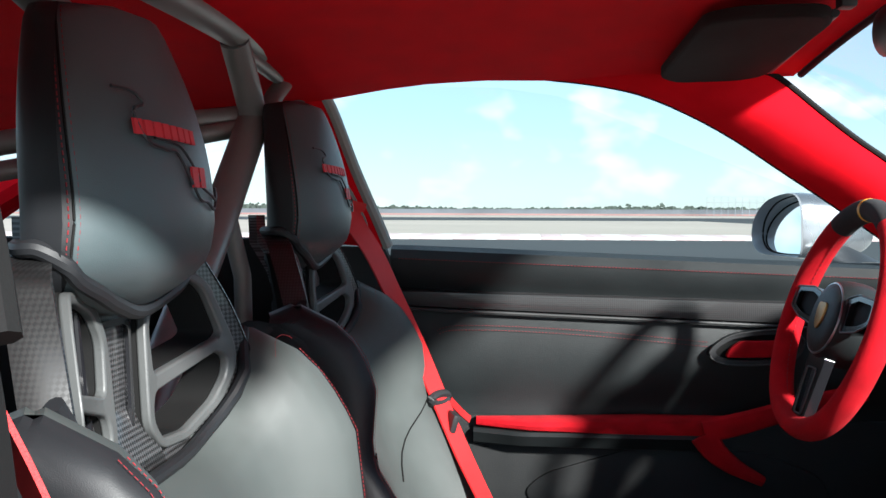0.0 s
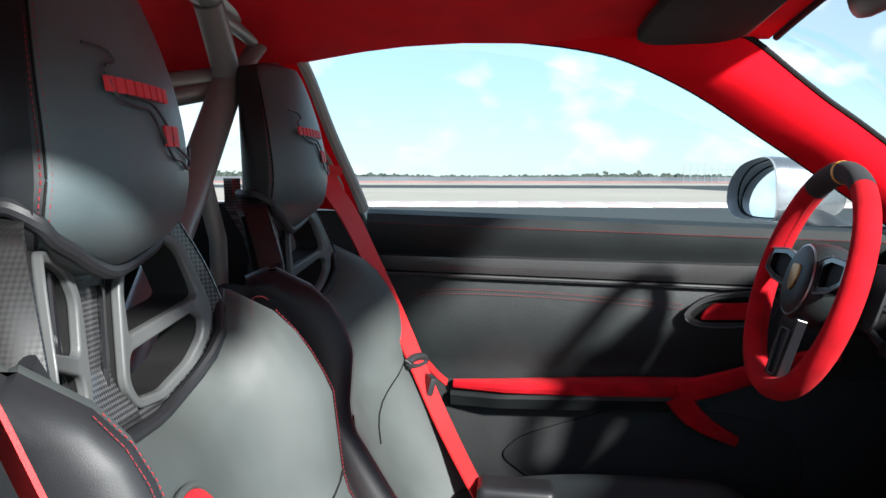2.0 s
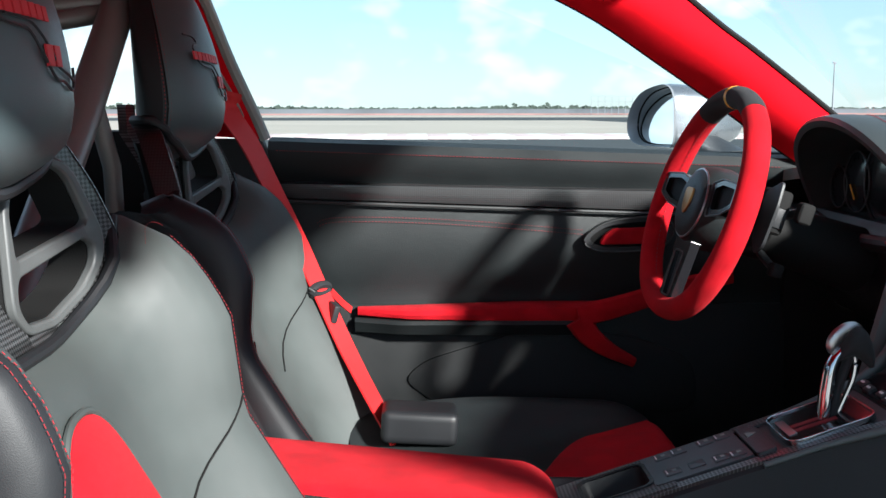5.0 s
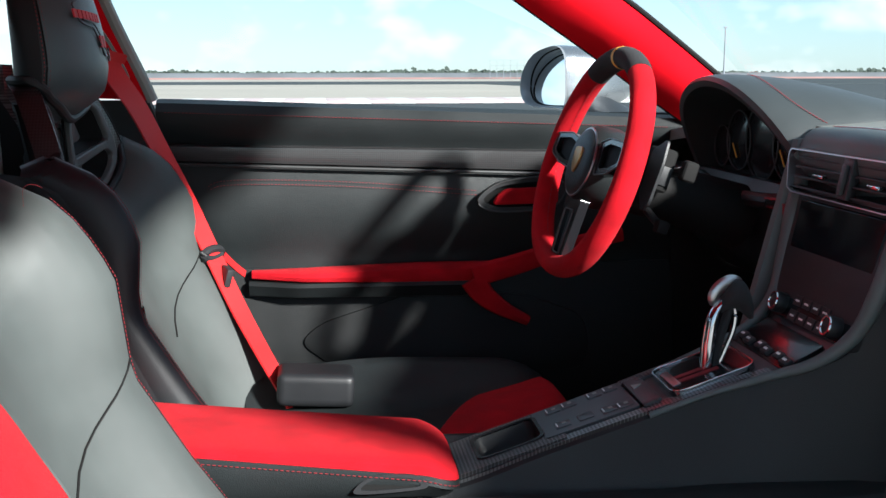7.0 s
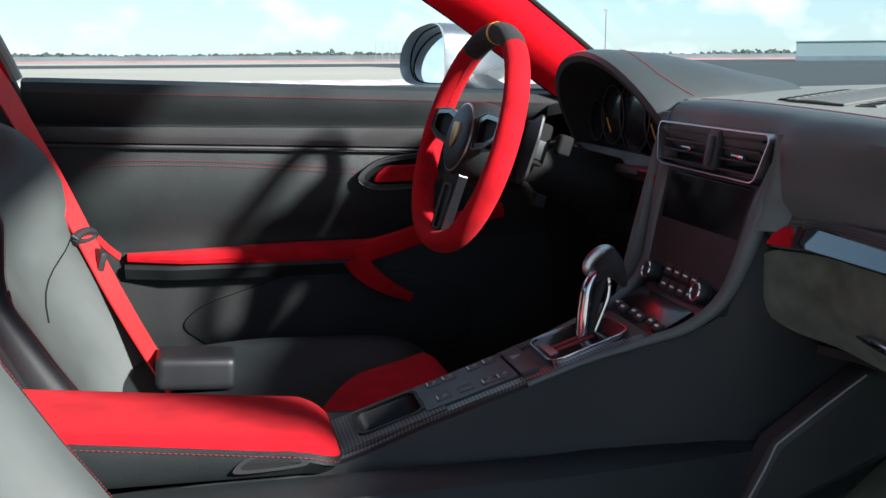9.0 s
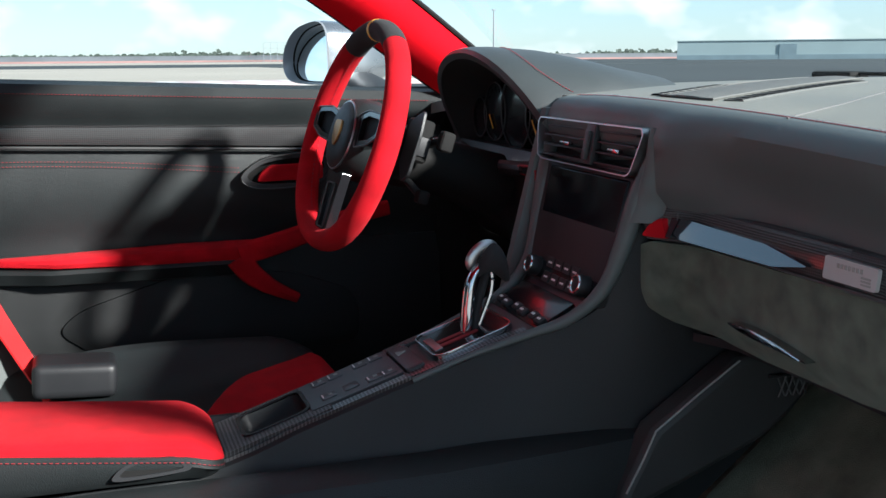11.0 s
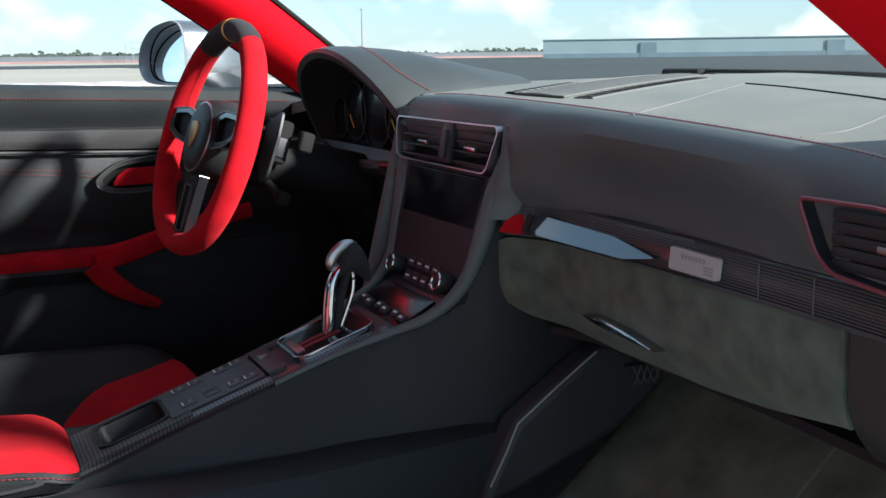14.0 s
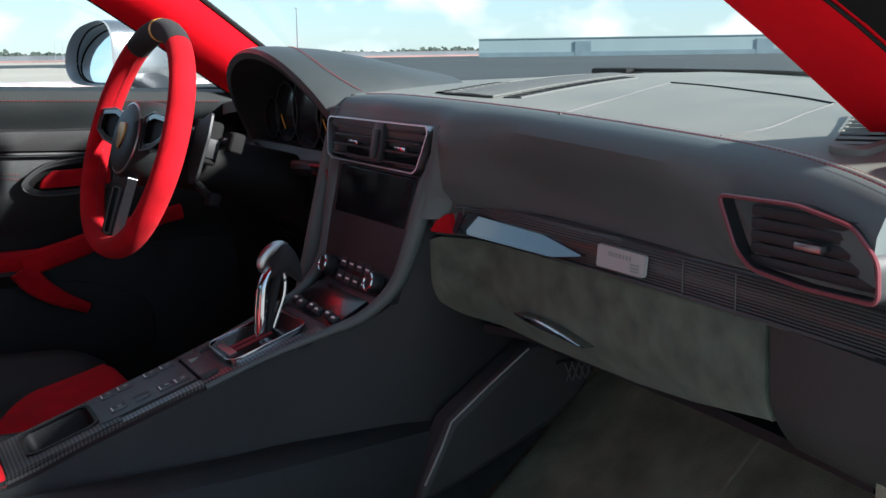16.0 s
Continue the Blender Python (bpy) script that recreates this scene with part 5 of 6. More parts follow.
        part("trim_rib", tube_bm([trim_place(y, z, 0.0012 + 0.0008 * k) for y in [-0.142 - 0.30 * q / 12 for q in range(13)]], 0.0008, 5), SEAT_FRAME, e)
    gl = round_corners([(-0.176, 0.753), (-0.325, 0.749), (-0.395, 0.7395), (-0.345, 0.731), (-0.173, 0.731)], 0.005)
    part("gloss_insert", plate_bm(gl, lambda a, b, d: trim_place(a, b, d - 0.010 + 0.36 * (b - 0.728)), 0.006), TRIM_GLOSS, e, "glossy dark insert mirroring the sky")
    part("insert_end", plate_bm([(-0.1655, 0.753), (-0.1735, 0.753), (-0.1705, 0.731), (-0.1655, 0.731)], lambda a, b, d: trim_place(a, b, d - 0.009 + 0.36 * (b - 0.728)), 0.006), TRIM_GLOSS, e, "short glossy end piece")
    part("strip_line", tube_bm([trim_place(y, 0.7275, -0.0004) for y in [-0.140 - 0.60 * q / 20 for q in range(21)]], 0.0010, 6), SEAT_FRAME, e, "thin grey lower line")
    part("red_insert", plate_bm(round_corners([(-0.138, 0.730), (-0.147, 0.744), (-0.160, 0.753), (-0.165, 0.729)], 0.004), lambda a, b, d: trim_place(a, b, d - 0.006), 0.008), RED_SUEDE, e, "small red trim piece")
    for y in (-0.172, -0.532, -0.597):
        part("trim_joint", tube_bm([trim_place(y, z, -0.0004) for z in (0.727, 0.735, 0.75, 0.759)], 0.0006, 6), SEAT_FRAME, e, "thin grey joint")
    part("plaque", plate_bm(round_corners([(-0.418, 0.7560), (-0.487, 0.7550), (-0.484, 0.7342), (-0.415, 0.7342)], 0.003), lambda a, b, d: trim_place(a, b, d - 0.005), 0.004), PLAQUE, e, "brushed silver plaque")
    for k in range(7):
        part("plaque_mark", box_bm((0.0006, 0.003, 0.004), trim_place(-0.436 - 0.005 * k, 0.7490, -0.0054)), SEAL, e)
    for k in range(3):
        part("plaque_mark", box_bm((0.0006, 0.012, 0.0016), trim_place(-0.472, 0.7380 + 0.0030 * k, -0.0054)), SEAL, e)

    # glove box
    def glove_place(y, z, d):
        t = (0.722 - z) / 0.11
        return Vector((0.262 - curl(y) + 0.004 * t + 0.07 * max(0, t - 0.45) ** 2 * 1.6 - 0.02 * max(0, (-y - 0.45) / 0.26) ** 2 + d, y, z))
    rows = []
    for k in range(49):
        y = -0.106 - 0.524 * k / 48
        zt = lerp_table([(0.0, 0.690), (0.010, 0.712), (0.03, 0.7225), (1, 0.7225)], -y - 0.106)
        zb = lerp_table([(0.0, 0.676), (0.012, 0.648), (0.04, 0.628), (0.10, 0.612), (0.175, 0.603), (0.283, 0.603), (0.4, 0.616), (0.52, 0.640)], -y - 0.106)
        rows.append([glove_place(y, zt + (zb - zt) * j / 10, 0) for j in range(11)])
    part("glove_box", slabbed(rows, (0.025, 0, 0.0)), GLOVE_SUEDE, e, "dark suede glove box lid")
    rows = [[glove_place(y, 0.7225 + (0.615 - 0.7225) * j / 10, 0) for j in range(11)] for y in [-0.636 - 0.135 * k / 6 for k in range(7)]]
    part("end_panel", slabbed(rows, (0.025, 0, 0)), FOOTWELL, e, "dark leather end panel")
    rows = [[glove_place(y, 0.607, 0) + Vector((0.08 * t + 0.002, 0, -0.004 - 0.01 * t)) for t in (0, 0.3, 0.6, 1, 2)] for y in [-0.15 - 0.56 * k / 10 for k in range(11)]]
    part("under_panel", slabbed(rows, (0, 0, 0.01)), PLASTIC, e)
    ho = smooth_poly([(-0.262, 0.654), (-0.295, 0.657), (-0.345, 0.652), (-0.385, 0.642), (-0.345, 0.643), (-0.29, 0.647)])
    hi = [(-0.335 + (a + 0.335) * 0.8, 0.647 + (b - 0.647) * 0.6) for a, b in ho]
    part("handle_recess", plate_bm(hi, lambda a, b, d: glove_place(a, b, d - 0.006), 0.008), GLOSS, e)
    part("glove_box_handle", ring_plate_bm(ho, hi, lambda a, b, d: glove_place(a, b, d - 0.012), 0.014), CHROME, e, "slim metal glove box handle")
    part("handle_lip", tube_bm([glove_place(p.x, p.y, -0.013) for p in spline([(-0.272, 0.655, 0), (-0.30, 0.655, 0), (-0.345, 0.6495, 0), (-0.378, 0.643, 0)], 5)], lambda t: 0.0008 + 0.0011 * math.sin(math.pi * t), 10), CHROME, e, "polished lip of the handle")

    # side vent for the passenger
    vo = round_corners([(-0.612, 0.826), (-0.69, 0.827), (-0.740, 0.819), (-0.762, 0.800), (-0.764, 0.772), (-0.70, 0.771), (-0.648, 0.775), (-0.632, 0.787)], 0.008)
    vi = [(-0.69 + (a + 0.69) * 0.93, 0.800 + (b - 0.800) * 0.88) for a, b in vo]
    vp = lambda a, b, d: Vector((0.206 - 0.006 * max(0, (-a - 0.65) / 0.1) + d, a - 0.012, b))
    part("side_vent_frame", ring_plate_bm(vo, [(-0.69 + (a + 0.69) * 0.982, 0.800 + (b - 0.800) * 0.955) for a, b in vo], vp, 0.012), PLASTIC, e, "dark side vent frame")
    part("frame_edge", tube_bm([vp(a, b, -0.0006) for a, b in vo], 0.0017, 6, closed=True, up=(1, 0, 0)), VENT_EDGE, e, "thin dark red edge of the side vent")
    part("side_vent_back", plate_bm(vi, lambda a, b, d: vp(a, b, d + 0.02), 0.004), RUBBER, e)
    for k in range(5):
        part("vent_slat", tube_bm([vp(-0.640 - 0.115 * q / 5, 0.781 + 0.009 * k, 0.008) for q in range(6)], 0.0022, 6, flat=2.0), PLASTIC, e)
    part("vent_tab", box_bm((0.008, 0.024, 0.006), vp(-0.704, 0.800, 0.0), bevel=0.002), SATIN, e, "bright vent tab")
    part("dash_end", loft([[Vector((x, -0.772 - 0.012 * t, z)) for x, z in ((0.215, 0.80), (0.26, 0.835), (0.55, 0.85), (0.55, 0.55), (0.28, 0.60), (0.25, 0.70))] for t in (0, 1)]), PLASTIC, e)
    # centre vent
    cv = [(0.150, 0.851), (-0.134, 0.851), (-0.139, 0.843), (-0.127, 0.800), (-0.119, 0.795), (0.118, 0.796), (0.135, 0.801), (0.153, 0.843)]
    co_ = round_corners(cv, 0.004)
    ci_ = [(0.008 + (a - 0.008) * 0.985, 0.822 + (b - 0.822) * 0.945) for a, b in co_]
    cp = lambda a, b, d: Vector((0.214 + (b - 0.82) * 0.22 + d, a, b))
    part("centre_vent_frame", ring_plate_bm(co_, ci_, cp, 0.03), SATIN, e, "thin silver centre vent frame")
    part("vent_back", plate_bm(ci_, lambda a, b, d: cp(a, b, d + 0.024), 0.004), RUBBER, e)
    for k in range(4):
        z = 0.803 + 0.0125 * k
        part("vent_slat", box_bm((0.014, 0.25, 0.0028), cp(0.008, z, 0.012), bevel=0.001), PLASTIC, e)
    part("vent_divider", box_bm((0.012, 0.026, 0.050), cp(-0.010, 0.8235, 0.006), Euler((0, 0.2, 0)).to_matrix(), bevel=0.003), PLASTIC, e)
    part("divider_wheel", box_bm((0.006, 0.010, 0.036), cp(-0.010, 0.8235, -0.002), Euler((0, 0.2, 0)).to_matrix(), bevel=0.002), FRAME_GREY, e)
    for y in (0.052, -0.082):
        part("vent_tab", box_bm((0.008, 0.028, 0.005), cp(y, 0.8215, 0.0), bevel=0.002), CHROME, e, "bright vent tab")
    return e


dashboard()

# cowl and wiper outside the windscreen
cowl = thing("cowl", "black cowl and wiper arm below the windscreen", "cowl", kind="structure")
part("cowl_panel", slabbed([[(base_x(y) + 0.01 + 0.12 * t, y, 0.886 - 0.035 * (y / 0.7) ** 2 - 0.02 * t) for t in (0, 0.5, 1)] for y in [-0.7 + 1.4 * k / 30 for k in range(31)]], (0, 0, -0.02)), RUBBER, cowl)
part("bonnet", slabbed([[(base_x(y) + 0.13 + 0.9 * t, y, 0.822 - 0.035 * (y / 0.7) ** 2 - 0.16 * t * t - 0.05 * t) for t in [k / 8 for k in range(9)]] for y in [-0.72 + 1.44 * k / 20 for k in range(21)]], (0, 0, -0.02)), SILVER, cowl, "silver painted bonnet")
part("wiper_arm", tube_bm(spline([(0.83, 0.30, 0.900), (0.83, 0.1, 0.900), (0.80, -0.15, 0.898), (0.72, -0.36, 0.890)], 5), 0.0032, 8), RUBBER, cowl)
part("wiper_pivot", box_bm((0.04, 0.10, 0.014), (0.83, 0.30, 0.897), bevel=0.006), RUBBER, cowl)


# ---- centre console ----
def console_z(x):
    return 0.5745 + 0.33 * x


def console():
    e = thing("centre_console", "black leather centre console with switch rows and carbon trim", "console")
    path = [(-0.62, 0.455, 0.054), (-0.45, 0.47, 0.054), (-0.27, 0.4854, 0.054), (-0.15, 0.525, 0.055), (-0.03, 0.5646, 0.057), (0.06, 0.5943, 0.062), (0.10, 0.6075, 0.070), (0.150, 0.624, 0.086), (0.188, 0.650, 0.100), (0.205, 0.704, 0.112), (0.218, 0.762, 0.118), (0.226, 0.80, 0.122)]
    sp = spline(path, 5)
    left, right, topr = [], [], []
    for k, p in enumerate(sp):
        x, z, w = p
        t = k / (len(sp) - 1)
        xb = -0.62 + 1.15 * t
        zb = 0.30 + 0.30 * max(0, (t - 0.62) / 0.38) ** 1.5
        col = [(x, w, z), (x + 0.001, w + 0.006, z - 0.005)]
        for j in range(1, 11):
            s = j / 10
            col.append((x + (xb - x) * s ** 1.1, w + 0.006 + (0.128 - w) * s ** 1.3 + 0.004 * math.sin(math.pi * s), z - 0.005 + (zb - z) * s ** 0.9))
        left.append(col)
        right.append([(a, -b, c) for a, b, c in col])
        topr.append([(x, w * (-1 + 2 * j / 8), z - 0.0) for j in range(9)])
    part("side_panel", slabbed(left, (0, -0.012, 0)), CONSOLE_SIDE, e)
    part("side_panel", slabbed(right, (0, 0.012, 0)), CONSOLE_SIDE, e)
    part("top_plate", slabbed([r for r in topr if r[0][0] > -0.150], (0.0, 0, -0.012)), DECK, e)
    for sg in (-1, 1):
        st_path = spline([(0.236, 0.140, 0.812), (0.220, 0.130, 0.77), (0.206, 0.121, 0.715), (0.188, 0.109, 0.663), (0.152, 0.095, 0.628), (0.105, 0.079, 0.609), (0.04, 0.066, 0.587), (-0.03, 0.063, 0.563)], 6)
        part("edge_roll", tube_bm([(q.x, q.y * sg, q.z) for q in st_path], lambda t: 0.014 - 0.0105 * min(1, t * 1.15), 14, up=(0, 1, 0)), DASH_LEATHER, e, "rounded black leather edge")
    # lower ledge and tunnel carpet
    rows = [[(x, s * 1.0, z) for s, z in ((-0.118, 0.485 + 0.06 * max(0, x)), (-0.140, 0.478 + 0.05 * max(0, x)), (-0.152, 0.46), (-0.156, 0.40), (-0.165, 0.23))] for x in [-0.66 + 0.092 * k for k in range(11)]]
    part("tunnel_side", slabbed(rows, (0, 0.03, 0)), LEATHER_DOOR, e)
    part("tunnel_side", slabbed([[(a, -b, c) for a, b, c in r] for r in rows], (0, -0.03, 0)), PLASTIC, e)
    # carbon edge trim
    for s in (-1, 1):
        tr = [[(p.x, s * (p.z * 1.0 + 0.002), p.y + 0.0025), (p.x, s * (p.z - 0.012), p.y + 0.0035)] for p in [Vector((q[0], q[1], q[2])) for q in sp] if -0.275 < p.x < 0.115]
        part("carbon_edge", slabbed(tr, (0, 0, -0.004)), CARBON_FLAT, e, "thin carbon fibre edge trim")

    def top(a, b, d):
        return Vector((a + d * 0.34, b, console_z(a) + 0.0035 - d))
    # rear tray
    out_r, in_r = rounded(0.148, 0.106, 0.004), rounded(0.072, 0.070, 0.012)
    well = [(x - 0.182, y + 0.004) for x, y in in_r]
    part("tray_surround", ring_plate_bm([(x - 0.196, y) for x, y in out_r], well, lambda a, b, d: top(a, b, d - 0.001), 0.006), CARBON_FLAT, e, "carbon fibre tray surround")
    part("tray_rim", ring_plate_bm([(-0.182 + (a + 0.182) * 1.12, 0.004 + (b - 0.004) * 1.08) for a, b in well], well, lambda a, b, d: top(a, b, d - 0.003), 0.006), GLOSS, e)
    part("tray_well", loft([[top(-0.182 + (a + 0.182) * s, 0.004 + (b - 0.004) * s, d) for a, b in well] for s, d in ((1.0, 0.0), (0.97, 0.024), (0.90, 0.029), (0.5, 0.030), (0.02, 0.030))], caps=False), PLASTIC, e, "open storage well")
    # switch panel
    sw = [(-0.143, -0.040), (-0.143, 0.050), (-0.034, 0.052), (-0.034, -0.042)]
    part("switch_panel", plate_bm(round_corners(sw, 0.004), lambda a, b, d: top(a, b, d - 0.002), 0.004), DECK, e, "dark slate switch panel")
    for (a, b, marked) in ((-0.119, -0.017, 1), (-0.092, -0.018, 0), (-0.065, -0.022, 1), (-0.047, -0.024, 1), (-0.120, 0.036, 1), (-0.100, 0.037, 1), (-0.068, 0.039, 1), (-0.048, 0.040, 1)):
        bt = part("switch", plate_bm([(a + x, b + y) for x, y in rounded(0.0175, 0.019, 0.002)], lambda p, q, d: top(p, q, d - 0.0032), 0.003, rim=0.0006), DECK, e)
        if marked:
            part("switch_mark", box_bm((0.0014, 0.011, 0.0006), top(a - 0.0066, b, -0.0037), Euler((0, -0.319, 0)).to_matrix()), WHITE_MARK, bt)
            part("switch_mark", box_bm((0.0048, 0.0055, 0.0006), top(a + 0.002, b + 0.001, -0.0037), Euler((0, -0.319, 0)).to_matrix()), SEAL, bt)
    # hazard field
    part("hazard_switch", plate_bm([(x - 0.020, y) for x, y in rounded(0.022, 0.092, 0.004)], lambda p, q, d: top(p, q, d - 0.004), 0.004, rim=0.001), DECK, e)
    part("hazard_mark", plate_bm([(-0.026, 0.006), (-0.015, 0.013), (-0.026, 0.020)], lambda p, q, d: top(p, q, d - 0.0052), 0.0012), SEAL, e)
    # selector gate
    go, gi = rounded(0.100, 0.096, 0.016), rounded(0.0945, 0.0905, 0.0135)
    g0 = 0.053
    part("gate_plate", plate_bm([(x + g0, y - 0.004) for x, y in gi], lambda p, q, d: top(p, q, d - 0.004), 0.006), GLOSS, e)
    part("gate_frame", ring_plate_bm([(x + g0, y - 0.004) for x, y in go], [(x + g0, y - 0.004) for x, y in gi], lambda p, q, d: top(p, q, d - 0.0062), 0.008), CHROME, e, "chrome selector gate frame", bevel=0.0008)
    for q in (-0.020, -0.006):
        part("gate_stripe", box_bm((0.055, 0.007, 0.0012), top(g0 - 0.012, q, -0.0046), Euler((0, -0.319, 0)).to_matrix()), RED_THREAD, e, "red gate stripe")
    part("gate_label", box_bm((0.010, 0.050, 0.0012), top(g0 - 0.038, -0.004, -0.0046), Euler((0, -0.319, 0)).to_matrix(), bevel=0.0004), SATIN, e)
    # lower stack: climate keys, ashtray cover
    part("stack_shelf", box_bm((0.056, 0.15, 0.010), (0.146, 0, 0.624), Euler((0, -0.50, 0)).to_matrix(), bevel=0.003), GLOSS, e)
    for k in range(6):
        kb = part("climate_key", box_bm((0.012, 0.018, 0.007), (0.128 + 0.004 * (k % 2), -0.066 + 0.026 * k, 0.621), Euler((0, -0.50, 0)).to_matrix(), bevel=0.002), PLASTIC, e)
        part("key_mark", box_bm((0.003, 0.008, 0.0008), (0.1262 + 0.004 * (k % 2), -0.066 + 0.026 * k, 0.6247), Euler((0, -0.50, 0)).to_matrix()), WHITE_MARK, kb)
    return e


console()


def infotainment():
    e = thing("infotainment_unit", "dark glossy infotainment screen with rotary knobs", "screen")

    def st(y, s, d):
        """Up the sloping stack: s from 0 (bottom) to 1 (top)."""
        return Vector((lerp_table([(-0.05, 0.181), (0.11, 0.192), (0.33, 0.203), (1.05, 0.228)], s) + d, y, 0.640 + 0.150 * s))
    part("bezel", loft([[st(y, s, -0.004) for y, s in [(-0.108, 0), (-0.130, 1.02), (0.130, 1.02), (0.108, 0)]], [st(y, s, 0.02) for y, s in [(-0.108, 0), (-0.130, 1.02), (0.130, 1.02), (0.108, 0)]]]), PLASTIC, e, bevel=0.003)
    part("screen", loft([[st(y, s, -0.007) for y, s in [(-0.103, 0.34), (-0.108, 0.99), (0.108, 0.99), (0.103, 0.34)]], [st(y, s, 0.0) for y, s in [(-0.103, 0.34), (-0.108, 0.99), (0.108, 0.99), (0.103, 0.34)]]]), SCREEN, e, "dark reflective screen", bevel=0.002)
    part("control_strip", loft([[st(y, s, -0.007) for y, s in [(-0.100, 0.03), (-0.107, 0.31), (0.107, 0.31), (0.100, 0.03)]], [st(y, s, 0.0) for y, s in [(-0.100, 0.03), (-0.107, 0.31), (0.107, 0.31), (0.100, 0.03)]]]), GLOSS, e, bevel=0.0015)
    ax = Vector((-0.95, 0, 0.32))
    for y in (0.071, -0.071):
        k = part("knob", cyl_bm(0.0135, 0.018, st(y, 0.14, -0.014), ax, 28, bevel=0.002), PLASTIC, e)
        c = st(y, 0.14, -0.014) + ax.normalized() * 0.0092
        u = Vector((0.32, 0, 0.95)).normalized()
        part("knob_ring", tube_bm([c + Vector((0, 1, 0)) * 0.0105 * math.cos(a) + u * 0.0105 * math.sin(a) for a in [2 * math.pi * q / 28 for q in range(28)]], 0.0016, 6, closed=True, up=ax), CHROME, k, "chrome knob ring")
    for k in range(4):
        for s in (0.08, 0.20):
            b = part("key", loft([[st(-0.036 + 0.024 * k + y, s + z, d) for y, z in ((-0.010, -0.04), (0.010, -0.04), (0.010, 0.04), (-0.010, 0.04))] for d in (-0.0095, -0.004)]), PLASTIC, e)
            part("key_mark", loft([[st(-0.036 + 0.024 * k + y, s + z, d) for y, z in ((-0.005, -0.007), (0.005, -0.007), (0.005, 0.007), (-0.005, 0.007))] for d in (-0.0101, -0.009)]), WHITE_MARK, b)
    return e


infotainment()


def armrest():
    e = thing("storage_box", "storage box with red suede armrest lid and black leather sides", "storage box")
    rings_t, rings_b = [], []
    for t in [k / 20 * 0.9 for k in range(20)] + [0.90, 0.92, 0.94, 0.955, 0.97, 0.98, 0.988, 0.994, 0.998, 1.0]:
        x = -0.66 + 0.412 * t
        nose = max(0, (t - 0.91) / 0.09)
        shr = math.sqrt(max(0.0, 1 - nose ** 2.2))
        w = 0.083 * (0.70 + 0.30 * shr)
        zs = 0.558 - 0.052 * t - 0.008 * nose
        zt = zs + (0.008 + 0.012 * t) * (0.12 + 0.88 * shr)
        zb = zs - (0.072 - 0.048 * t) * (0.25 + 0.75 * shr)
        rt, rb = [], []
        for k in range(13):
            a = math.pi * k / 12
            c, s = math.cos(a), math.sin(a)
            rt.append((x, w * (abs(c) ** 0.45) * (1 if c > 0 else -1), zs + (zt - zs) * s ** 0.55))
        rt += [(x, -w * 0.5, zs - 0.004), (x, w * 0.5, zs - 0.004)]
        rings_t.append(rt)
        wb = w + 0.002
        rb = [(x, wb, zs), (x, wb + 0.001, zs - 0.01), (x, wb - 0.004, zb + 0.012), (x, wb - 0.014, zb), (x, -wb + 0.014, zb), (x, -wb + 0.004, zb + 0.012), (x, -wb - 0.001, zs - 0.01), (x, -wb, zs)]
        rings_b.append(rb)
    part("lid", loft(rings_t), RED_SUEDE, e, "red suede lid")
    # Body takes the darker door leather to stand in for shade on its side
    part("body", loft(rings_b), LEATHER_DOOR, e, "black leather side")
    for s in (-1, 1):
        part("stitching", stitches_bm([(r[0][0], s * (abs(r[0][1]) + 0.0025), r[0][2] - 0.005) for r in rings_b], 0.0035, 0.0025, r=0.0005), RED_THREAD, e, "red stitching")
    lo = smooth_poly([(-0.365, 0.502), (-0.345, 0.514), (-0.305, 0.514), (-0.290, 0.506), (-0.292, 0.497), (-0.36, 0.494)])
    part("latch", ring_plate_bm(lo, [(-0.327 + (a + 0.327) * 0.8, 0.505 + (b - 0.505) * 0.65) for a, b in lo], lambda a, b, d: Vector((a, -0.0865 + d, b)), 0.006), PLASTIC, e, "recessed black latch")
    part("latch_cup", plate_bm([(-0.327 + (a + 0.327) * 0.8, 0.505 + (b - 0.505) * 0.65) for a, b in lo], lambda a, b, d: Vector((a, -0.0845 + d, b)), 0.004), RUBBER, e)


armrest()


